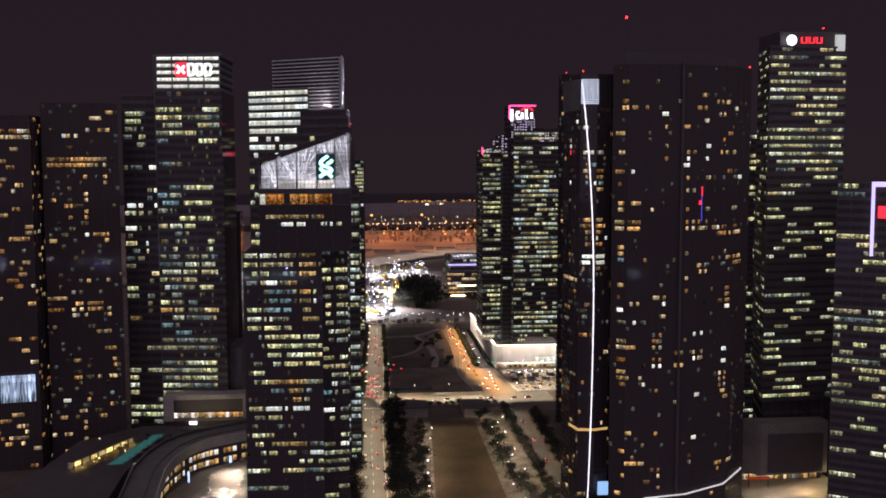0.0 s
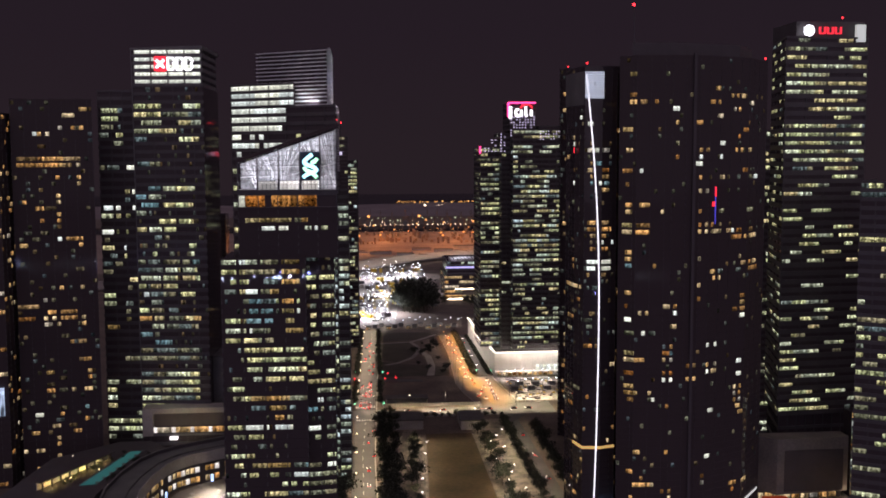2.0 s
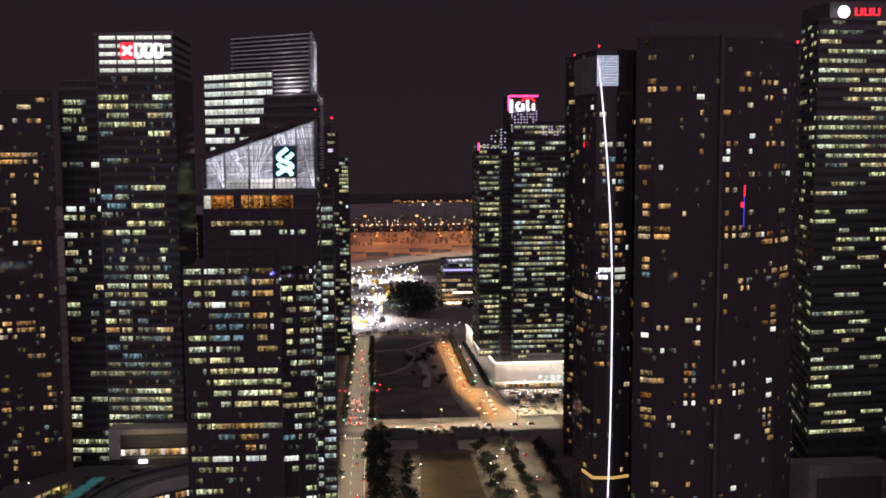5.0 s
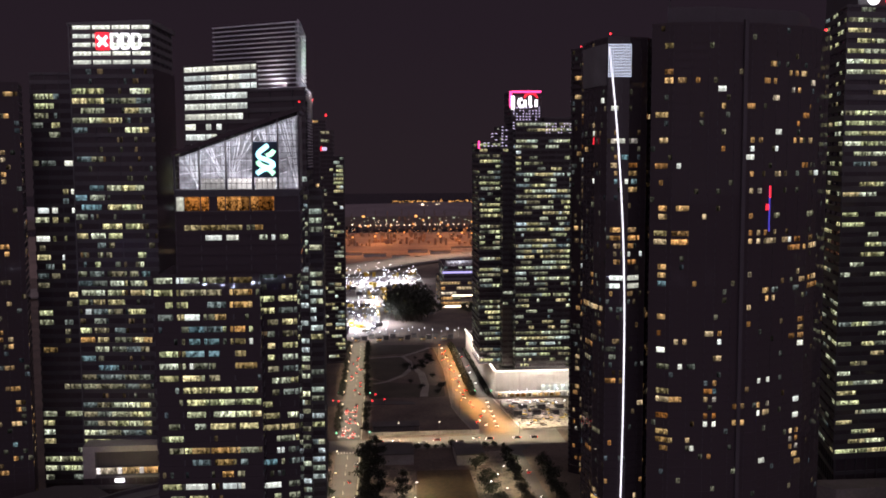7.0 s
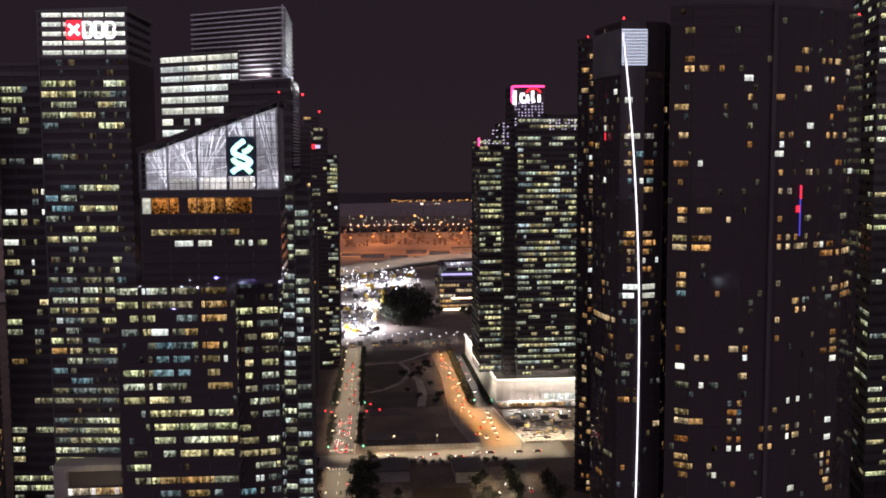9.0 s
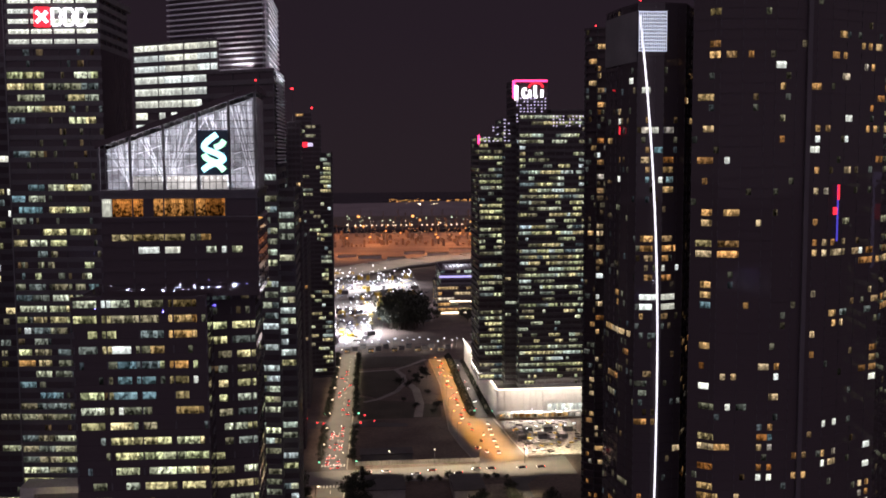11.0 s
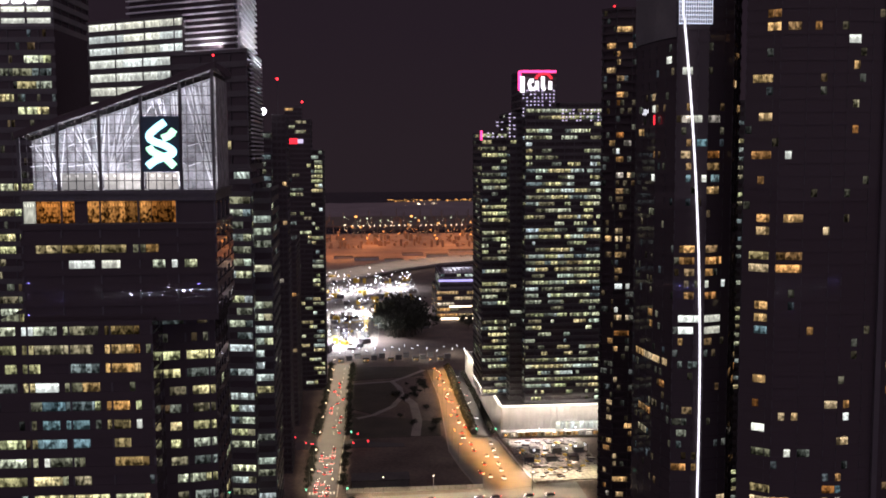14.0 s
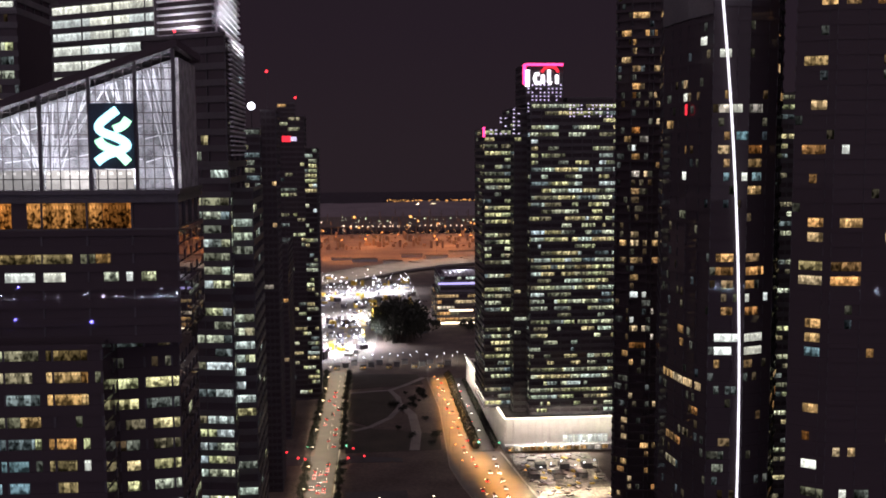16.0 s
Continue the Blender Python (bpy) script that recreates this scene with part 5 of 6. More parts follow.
def hedge(x0, y0, x1, y1, width, height, leaves, label):
    """A long clipped hedge: a woody core set all over with leaf clumps."""
    t = thing("hedge", label, "hedge", "clipped hedges", at=((x0 + x1) / 2, (y0 + y1) / 2, 0))
    rows = random.Random(int(x0 + y0))
    core, crown = bmesh.new(), bmesh.new()
    for k in range(12):
        a, b = k / 12, (k + 1) / 12
        bar(core, (x0 + (x1 - x0) * a, y0 + (y1 - y0) * a, height * 0.45), (x0 + (x1 - x0) * b, y0 + (y1 - y0) * b, height * 0.45), height * 0.7, 6)
        bar(core, (x0 + (x1 - x0) * a, y0 + (y1 - y0) * a, 0), (x0 + (x1 - x0) * a, y0 + (y1 - y0) * a, height * 0.5), 0.4, 5)
    for k in range(leaves):
        u, q = rows.random(), rows.uniform(0, 6.28)
        swell = 0.8 + 0.35 * noise.noise((u * 30, q, 1.0))
        p = Vector((x0 + (x1 - x0) * u + width / 2 * math.cos(q) * swell, y0 + (y1 - y0) * u + rows.uniform(-1, 1), height * (0.5 + 0.5 * math.sin(q) * swell)))
        m = Matrix.Translation(p) @ Euler((rows.uniform(0, 3), rows.uniform(0, 3), rows.uniform(0, 6))).to_matrix().to_4x4()
        r = rows.uniform(0.35, 0.8)
        v = [crown.verts.new(m @ Vector(c)) for c in ((-r, 0, 0), (0, -r * 0.6, r * 0.2), (r, 0, 0), (0, r * 0.6, r * 0.2))]
        crown.faces.new(v[:3]), crown.faces.new((v[0], v[2], v[3]))
    part("stem", core, BARK, t)
    part("foliage", crown, LEAF, t)


hedge(106.5, 866, 109.0, 1062, 6.5, 5.5, 5200, "thick dark clipped hedge between two roads")
hedge(118.4, 866, 119.6, 1040, 4.0, 4.2, 3600, "dark clipped hedge along the white podium")
for k in range(18):
    tree(rng.uniform(62, 90), rng.uniform(870, 1010), rng.uniform(0.3, 0.7), n, "young tree on rough ground", "plot trees"); n += 1
grove_wood, grove_leaf = bmesh.new(), bmesh.new()
for k in range(60):
    a, r = rng.uniform(0, 6.28), rng.uniform(0, 1) ** 0.5
    m = pose(79.5 + 15.5 * r * math.cos(a), 1222 + 16 * r * math.sin(a), 0, 0, 0, k * 67) @ Matrix.Scale(2.1 + 1.5 * (1 - r * r), 4)
    for out, me in zip((grove_wood, grove_leaf), TREES[k % 4]):
        extra = me.copy()
        extra.transform(m)
        out.from_mesh(extra)
        bpy.data.meshes.remove(extra)
grove = thing("grove", "dense dark grove of tall trees", "trees", kind="stuff", at=(79.5, 1222, 0))
part("trunks", grove_wood, BARK, grove)
part("crowns", grove_leaf, LEAF, grove)
for k in range(12):
    tree(rng.uniform(104, 185), rng.uniform(1225, 1295), rng.uniform(0.7, 1.1), n, "dark leafy tree in a far row", "far trees"); n += 1


# ---- cars ----
def car_model(paint, label):
    t = thing("car", label, "car", "cars on the roads")
    bm = bmesh.new()
    prof = [(-2.2, 0.35), (2.2, 0.35), (2.25, 0.75), (1.2, 0.95), (-2.0, 1.0), (-2.25, 0.8)]
    lo = [bm.verts.new((-0.9, y, z)) for y, z in prof]
    hi = [bm.verts.new((0.9, y, z)) for y, z in prof]
    k = len(prof)
    for i in range(k):
        bm.faces.new((lo[i], lo[(i + 1) % k], hi[(i + 1) % k], hi[i]))
    bm.faces.new(hi), bm.faces.new(lo[::-1])
    bmesh.ops.recalc_face_normals(bm, faces=bm.faces)
    part("body", bm, paint, t)
    bm = bmesh.new()
    lo = [bm.verts.new(c) for c in ((-0.82, -1.8, 0.98), (0.82, -1.8, 0.98), (0.82, 1.1, 0.95), (-0.82, 1.1, 0.95))]
    hi = [bm.verts.new(c) for c in ((-0.65, -1.2, 1.45), (0.65, -1.2, 1.45), (0.65, 0.3, 1.45), (-0.65, 0.3, 1.45))]
    for i in range(4):
        bm.faces.new((lo[i], lo[(i + 1) % 4], hi[(i + 1) % 4], hi[i]))
    bm.faces.new(hi), bm.faces.new(lo[::-1])
    part("cabin", bm, GLASS, t)
    for x in (-0.8, 0.8):
        for y in (-1.35, 1.35):
            bm = bmesh.new()
            bmesh.ops.create_cone(bm, cap_ends=True, segments=10, radius1=0.33, radius2=0.33, depth=0.22, matrix=Matrix.Translation((x, y, 0.33)) @ Matrix.Rotation(math.pi / 2, 4, "Y"))
            wheel = part("wheel", bm, MULLION, t)
            bm = bmesh.new()
            bmesh.ops.create_cone(bm, cap_ends=True, segments=8, radius1=0.2, radius2=0.2, depth=0.25, matrix=Matrix.Translation((x, y, 0.33)) @ Matrix.Rotation(math.pi / 2, 4, "Y"))
            part("rim", bm, CLAD_GREY, wheel)
    for x in (-0.62, 0.62):
        part("tail_light", boxes((x - 0.22, x + 0.22, -2.34, -2.22, 0.66, 0.88)), TAIL, t)
        part("head_light", boxes((x - 0.25, x + 0.25, 2.2, 2.32, 0.55, 0.82)), HEAD, t)
    return t


TAIL = glow("tail_light_glass", (1.0, 0.05, 0.05), 4.0)
HEAD = glow("head_light_glass", (0.95, 0.95, 1.0), 8.0)
paints = [grainy("car_paint", a, b, 5.0, (0.2, 0.35), 0.0) for a, b in (((0.55, 0.55, 0.55), (0.65, 0.65, 0.66)), ((0.02, 0.02, 0.025), (0.04, 0.04, 0.045)), ((0.2, 0.03, 0.03), (0.28, 0.04, 0.04)))]
models = [car_model(p, lab) for p, lab in zip(paints, ("white saloon car with glowing tail lights", "black saloon car with glowing tail lights", "red saloon car with glowing tail lights"))]
spots = []
for k in range(26):
    y = 762 + k * 5.9 + rng.uniform(-1, 1)
    if y < 845:
        for lane in (9.8, 13.0, 16.2):
            if rng.random() < 0.3:
                spots.append((lane + (y - 740) * 0.035, y, 0.16, -2))
for k in range(9):
    spots.append((rng.choice((12.5, 16)) + 0.01 * (k * 30), 470 + k * 29, 0.16, 0))
for k in range(12):
    spots.append((rng.choice((15.5, 19, 22.5)) + k * 0.3, 880 + k * 12.5, 0.16, -1))
for k in range(22):
    y = 780 + k * 13 + rng.uniform(-3, 3)
    x = 104 if y < 830 else (98 if y < 900 else 100)
    spots.append((x + rng.uniform(-4, 5), y, 0.22, 180 if k % 3 == 0 else -2))
for k in range(8):
    spots.append((112 + rng.uniform(-2, 2) + 0.02 * k, 885 + k * 21, 0.24, 180 if k % 2 else 0))
for k in range(6):
    spots.append((112 + k * 0.4, 780 + k * 13, 0.22, 180))
for k in range(9):
    spots.append((34 + k * 12 + rng.uniform(-3, 3), rng.choice((744, 750)), 0.18, 90))
for k in range(5):
    spots.append((114 + k * 0.4, 500 + k * 45, 0.17, 0))
for i, (x, y, z, turn) in enumerate(spots):
    m = pose(x, y, z, 0, 0, turn)
    if i < 3:
        models[i].matrix_basis = m
    else:
        copy_thing(models[rng.choice((0, 0, 1, 1, 2))], m)


# ---- street lamps ----
def street_lamp(h, head, label, group):
    t = thing("street_lamp", label, "street lamp", group)
    bm = bmesh.new()
    bar(bm, (0, 0, 0), (0, 0, h), 0.22, 6)
    part("pole", bm, CLAD_GREY, t)
    bm = bmesh.new()
    bar(bm, (0, 0, h - 0.1), (1.4, 0, h + 0.2), 0.14, 5)
    arm = part("arm", bm, CLAD_GREY, t)
    bm = bmesh.new()
    bmesh.ops.create_uvsphere(bm, u_segments=8, v_segments=6, radius=0.42, matrix=Matrix.Translation((1.5, 0, h)) @ Matrix.Diagonal((1.3, 0.9, 0.6, 1)))
    part("lamp_head", bm, head, arm)
    return t


first_warm = street_lamp(10, WARM_GLOW, "grey street lamp with a warm glowing head", "warm street lamps")
first_orange = street_lamp(11, SODIUM_GLOW, "grey street lamp with an orange glowing head", "orange street lamps")
warm_at = [(3.4 + 0.012 * k * 40, 460 + k * 40, 0) for k in range(7)] + [(7.6 + (k * 36) * 0.03, 775 + k * 36, 0) for k in range(9)]
warm_at += [(20 + k * 26, 759.5, -90) for k in range(5)]
orange_at = [(90.5, 810, 0), (90, 840, 0), (91.5, 875, 0), (93.5, 910, 0), (94, 945, 0), (93.6, 980, 0), (93, 1015, 0), (92.6, 1050, 0), (124, 790, 180), (121.6, 825, 180)]
for lampset, first, watts, colour in ((warm_at, first_warm, 26000, WARM), (orange_at, first_orange, 0, SODIUM)):
    for i, (x, y, turn) in enumerate(lampset):
        if i == 0:
            first.matrix_basis = pose(x, y, 0.1, 0, 0, turn)
        else:
            copy_thing(first, pose(x, y, 0.1, 0, 0, turn))
        d = pose(0, 0, 0, 0, 0, turn) @ Vector((1.6, 0, 0))
        for side in (0, 18) if watts else ():
            lamp(x + d.x * 4.0 + (side if turn else 0), y + d.y * 4.0 + (0 if turn else side), 15.0, watts, colour, 1.5, 104)
for k in range(24):
    y = 770 + k * 12.2
    x = 111 - (y - 770) * 0.13 if y < 872 else 97.6 + (y - 872) * 0.026 if y < 980 else 100.4
    lamp(x + 1, y, 15, 30000, (1.0, 0.41, 0.06), 1.5, 84)
    if y < 850:
        lamp(x + 9, y, 13, 20000, (1.0, 0.55, 0.18), 1.5, 90)
for k in range(6):
    lamp(114.5, 478 + k * 44, 11, 13000, WARM, 0.6, 120)
low_lamp = street_lamp(4.5, COOL_GLOW, "low plaza lamp with a white glowing head", "plaza lamps")
plaza_at = [(36 + k * 1.7, 465 + k * 24) for k in range(9)] + [(84 + k * 0.5 + (k % 3) * 4, 460 + k * 13) for k in range(18)]
for i, (x, y) in enumerate(plaza_at):
    if i == 0:
        low_lamp.matrix_basis = pose(x, y, 0.1)
    else:
        copy_thing(low_lamp, pose(x, y, 0.1, 0, 0, 40 * i))
    if i % 2 == 0:
        lamp(x, y, 14, 15000, WARM, 0.4, 160)


def signal(x, y, colour_mat, label):
    t = thing("traffic_light", label, "traffic light", "traffic lights", at=(x, y, 0))
    bm = bmesh.new()
    bar(bm, (x, y, 0.0), (x, y, 4.2), 0.2, 6)
    part("pole", bm, MULLION, t)
    part("housing", boxes((x - 0.35, x + 0.35, y - 0.2, y + 0.2, 3.6, 5.2)), MULLION, t)
    bm = bmesh.new()
    bmesh.ops.create_uvsphere(bm, u_segments=8, v_segments=6, radius=0.5, matrix=Matrix.Translation((x, y - 0.35, 4.4)))
    part("lamp", bm, colour_mat, t)


for x, y, m in ((6.5, 760, GREEN_GLOW), (27.5, 760, GREEN_GLOW), (7.5, 868, GREEN_GLOW), (30, 867, GREEN_GLOW), (3, 846, RED_LAMP), (40, 846, RED_LAMP), (34, 862, RED_LAMP), (-4, 858, RED_LAMP), (108, 866, GREEN_GLOW), (120, 864, GREEN_GLOW), (7, 843, RED_LAMP), (31, 843, RED_LAMP)):
    signal(x, y, m, "traffic light showing green" if m is GREEN_GLOW else "traffic light showing red")


# ---- low buildings on the plots ----
def hut(name, x0, x1, y0, y1, h, wall, label, windows=0, category="pavilion", roof=0.5):
    t = Tower(name, label, category)
    part("wall", boxes((x0, x1, y0, y1, 0, h)), wall, t.root)
    part("roof", boxes((x0 - roof, x1 + roof, y0 - roof, y1 + roof, h, h + 0.5)), ROOF, t.root)
    for k in range(windows):
        w = (x1 - x0) / windows
        t.pane(Matrix.Translation((x0 + w * (k + 0.5), y0 - 0.1, h * 0.5)), w * 0.7, h * 0.45, HOME)
    return t.done()


hut("pavilion", 32, 52, 703, 727, 6, CONCRETE, "low flat pavilion with pale walls beside the lawn")
hut("pavilion", 77, 93, 698, 724, 6, CONCRETE, "low flat pavilion with pale walls beside the lawn")
hut("site_shed", 30, 60, 770, 782, 4.5, CLAD_GREY, "long grey corrugated site shed behind a fence", category="shed")
fence = thing("fence", "pale site fence panels along the cross street", "fence")
for k in range(24):
    part("panel", boxes((27 + k * 3.0, 29.8 + k * 3.0, 764.5, 764.7, 0.1, 2.6)), CONCRETE, fence)
for k in range(6):
    hut("site_cabin", 128 + k * 6.5, 133.5 + k * 6.5, 806 + (k % 2) * 16, 812 + (k % 2) * 16, 2.8, CLAD_GREY, "small grey site cabin in the bright yard", category="cabin", roof=0.1)
for k in range(7):
    lamp(132 + k * 6, 784 + (k % 3) * 22, 9, 15000, (1.0, 0.84, 0.60), 0.6, 130)
mast_lamp = street_lamp(9, COOL_GLOW, "site floodlight mast with a white glowing head", "site floodlights")
for i in range(12):
    m = pose(131 + (i % 6) * 6.8, 800 + (i // 6) * 38 + (i % 3) * 4, 0.23, 0, 0, 30 * i)
    if i == 0:
        mast_lamp.matrix_basis = m
    else:
        copy_thing(mast_lamp, m)
for x in (134, 141, 152, 163):
    lamp(x, 848, 10, 16000, (1.0, 0.93, 0.84), 0.6, 140)
lamp(128, 786, 9, 24000, (1.0, 0.88, 0.66), 0.6, 140), lamp(142, 779, 9, 16000, (1.0, 0.85, 0.58), 0.6, 140), lamp(156, 779, 9, 12000, (1.0, 0.85, 0.58), 0.6, 140)
crane_m = grainy("yellow_crane_paint", (0.45, 0.28, 0.03), (0.6, 0.4, 0.05), 4.0, (0.4, 0.6), 0.0)
yard = random.Random(3)
for k in range(110):
    x, y, s = yard.uniform(128, 168), yard.uniform(778, 850), yard.uniform(0.5, 2.3)
    bm = bmesh.new()
    box(bm, -s, s, -s * 0.5, s * 0.5, 0, s * 0.35, pose(x, y, 0.24, 0, 0, yard.uniform(0, 180)))
    tagged(part("pallet_load", bm, yard.choice((CONCRETE, PAVING, CLAD_GREY, SOIL, CLAD_BROWN, crane_m))), "stacked building material in a site yard", "material stack", "yard stacks")

# ---- the terrace with the pool, and the curved podium ----
DECK = Tower("podium_building", "terraced podium with a lit pool and a yellow colonnade", "podium building")
bm = bmesh.new()
prism(bm, [(-175, 470), (-119, 470), (-121, 537), (-114, 585), (-98, 611), (-112, 630), (-130, 630), (-160, 600)], 0, 17.6)
part("terrace", bm, CLAD_BROWN, DECK.root)
bm = bmesh.new()
prism(bm, [(-132.4, 551), (-124.6, 552.5), (-112.6, 609.6), (-119.6, 608)], 17.6, 17.9)
part("pool", bm, POOL_GLOW, DECK.root, "turquoise lit swimming pool")
for a, b in (((-132.8, 550.6), (-120, 608.4)), ((-124.2, 552), (-112.2, 609.8))):
    bm = bmesh.new()
    bar(bm, (*a, 17.8), (*b, 17.8), 0.7)
    part("pool_edge", bm, CLAD_GREY, DECK.root)
dm = Matrix.Translation((-150.5, 545, 17.6)) @ Matrix.Rotation(math.atan2(50, 23), 4, "Z")
bm = bmesh.new()
box(bm, 0, 55, 1.5, 2.0, 0, 4.0, dm)
part("colonnade_wall", bm, WHITE_WALL, DECK.root)
bm = bmesh.new()
box(bm, -1, 56, -2.5, 3.0, 4.0, 4.6, dm)
part("colonnade_roof", bm, CLAD_BROWN, DECK.root)
for k in range(9):
    bm = bmesh.new()
    box(bm, k * 6.6, k * 6.6 + 0.7, -2.0, -1.3, 0, 4.0, dm)
    part("column", bm, CLAD_BROWN, DECK.root)
DECK.done()
for k in range(4):
    p = dm @ Vector((7 + k * 13.5, -0.6, 3.6))
    lamp(p.x, p.y, p.z, 2400, (1.0, 0.74, 0.26), 0.4, 165)
deck = random.Random(14)
for k in range(26):
    u = deck.random()
    x, y = (-124 + 15 * u + deck.uniform(0, 5), 553 + 52 * u) if k % 2 else (-142 + 20 * u + deck.uniform(-2, 4), 548 + 56 * u)
    shrub = tree(x, y, deck.uniform(0.18, 0.34), k, "small dark shrub on the pool terrace", "terrace shrubs")
    shrub.location.z = 17.6
for k in range(9):
    x, y = -150 + deck.uniform(0, 34), 548 + k * 6.5
    t = thing("garden_lamp", "low garden lamp with a warm glowing head", "garden lamp", "terrace lamps", at=(x, y, 17.6))
    bm = bmesh.new()
    bar(bm, (x, y, 17.6), (x, y, 18.6), 0.12, 5)
    part("post", bm, MULLION, t)
    bm = bmesh.new()
    bmesh.ops.create_uvsphere(bm, u_segments=8, v_segments=6, radius=0.26, matrix=Matrix.Translation((x, y, 18.7)))
    part("lamp", bm, WARM_GLOW, t)
for k in range(8):
    u = k / 7
    part("pool_step", boxes((-124.2 + 11.6 * u - 1.6, -124.2 + 11.6 * u, 553 + 54 * u, 555.5 + 54 * u, 17.9, 18.05)), CLAD_GREY, DECK.root)
RING = Tower("podium_building", "curved podium with a broad grey roof over a bright hall", "podium building")
arc = [(-112, 470), (-114, 500), (-117, 537), (-115, 562), (-110, 585), (-103, 599), (-94, 609), (-68, 627), (-52, 636)]
turns = [(Vector(arc[min(k + 1, len(arc) - 1)]) - Vector(arc[max(k - 1, 0)])).normalized() for k in range(len(arc))]


def beside(k, w):
    """A point of the curved podium, w metres in from its outer edge."""
    return (arc[k][0] + turns[k].y * w, arc[k][1] - turns[k].x * w)


def curved(name, k, w0, w1, z0, z1, material, label=""):
    bm = bmesh.new()
    prism(bm, [beside(k, w0), beside(k, w1), beside(k + 1, w1), beside(k + 1, w0)], z0, z1)
    part(name, bm, material, RING.root, label)


for k in range(len(arc) - 1):
    curved("roof_segment", k, 0.6, 16.5, 13.5, 18.6, CLAD_GREY)
    curved("parapet", k, 0.0, 0.6, 0.0, 20.4, CLAD_BROWN)
    curved("parapet_cap", k, -0.15, 0.75, 20.4, 20.7, CLAD_GREY)
    # pale concrete here stands in for light falling on the fascia from across
    curved("fascia", k, 16.5, 17.1, 12.8, 18.9, CONCRETE, "curved roof fascia, paled for the light on it")
    curved("gutter", k, 11.0, 11.6, 18.6, 19.0, CLADDING)
    curved("wall", k, 0.7, 13.5, 0, 13.5, CLADDING)
    p, q = Vector(beside(k, 13.62)), Vector(beside(k + 1, 13.62))
    a, length = math.atan2((q - p).y, (q - p).x), (q - p).length
    for j in range(int(length / 3)):
        c = p.lerp(q, (j + 0.5) / int(length / 3))
        for z in (3.0, 8.5):
            if (j + k) % 4:
                RING.pane(Matrix.Translation((c.x, c.y, z)) @ Matrix.Rotation(a, 4, "Z"), 2.5, 3.0, (HOME, PALE_HALL, HOME, OFFICE_AMBER)[(j + int(z)) % 4])
part("sign_panel", boxes((-91.5, -90.5, 556, 556.6, 5, 11)), BLUE_PANEL, RING.root, "blue-white glowing sign panel")
part("sign_panel", boxes((-73, -71.6, 590, 590.6, 5, 9)), BLUE_PANEL, RING.root, "blue-white glowing sign panel")
RING.done()
slab("pavement", [(-101, 465), (-51, 465), (-51, 632), (-66, 618), (-90, 590), (-102, 550)], 0.1, PAVING, "warm lit forecourt paving", "pavement")
for k in range(4):
    lamp(-70, 485 + k * 32, 9, 34000, (1.0, 0.84, 0.66), 0.6)
cafe = random.Random(6)


def cafe_table(x, y):
    t = thing("cafe_table", "round cafe table under a pale parasol on lit paving", "table", "cafe tables", at=(x, y, 0.1))
    for name, r0, r1, z, d, m in (("tabletop", 0.6, 0.6, 0.85, 0.06, CLAD_BROWN), ("parasol", 1.7, 0.1, 2.8, 0.6, CONCRETE), ("pole", 0.06, 0.06, 1.4, 2.6, CLAD_GREY)):
        bm = bmesh.new()
        bmesh.ops.create_cone(bm, cap_ends=True, segments=8, radius1=r0, radius2=r1, depth=d, matrix=Matrix.Translation((x, y, z)))
        part(name, bm, m, t)


for k in range(22):
    cafe_table(cafe.uniform(-84, -58), 520 + k * 4.2 + cafe.uniform(-1, 1))
lamp(150, 474, 9, 9000, WARM), lamp(190, 478, 9, 14000, WARM), lamp(246, 522, 9, 22000, (1.0, 0.66, 0.36)), lamp(222, 516, 9, 14000, WARM), lamp(272, 534, 14, 9000, WARM)
slab("pavement", [(118, 440), (300, 440), (300, 560), (216, 560), (205, 500), (150, 480), (125, 485)], 0.1, PAVING, "forecourt paving below the towers", "pavement")
can = thing("canopy", "red-lit entrance canopy beside a podium", "canopy", at=(222, 532, 0))
part("roof", boxes((216, 229, 530, 534, 5.0, 5.4)), glow("red_canopy_light", (0.8, 0.10, 0.03), 0.12), can)
for x in (217, 228):
    part("post", boxes((x - 0.2, x + 0.2, 531.8, 532.2, 0, 5)), MULLION, can)
scr = thing("led_screen", "bright blue-white advertising screen on posts", "screen", at=(127.7, 502.3, 0))
part("screen", boxes((124.5, 131.0, 502.0, 502.5, 9, 16)), glow("screen_blue", (0.35, 0.62, 1.0), 0.8), scr)
for x in (125.5, 130.0):
    part("post", boxes((x - 0.2, x + 0.2, 502.1, 502.5, 0.1, 9)), MULLION, scr)

# ---- the bright building site and the low-rise block beyond ----
slab("pavement", [(-30, 1120), (52, 1130), (60, 1250), (112, 1260), (118, 1320), (120, 1720), (60, 1690), (-60, 1560)], 0.12, RUBBLE, "pale rubble of a floodlit building site", "pavement")
site = random.Random(12)
flood = street_lamp(14, glow("flood_glass", (0.90, 0.92, 1.0), 9.0), "tall floodlight mast with a bright white head", "far floodlights")
bm = bmesh.new()
bmesh.ops.create_uvsphere(bm, u_segments=10, v_segments=6, radius=0.6, matrix=Matrix.Translation((1.5, 0, 14)))
for c in flood.children_recursive:
    if c.name.startswith("lamp_head"):
        c.data = mesh_of("lamp_head", bm, bpy.data.materials["flood_glass"])
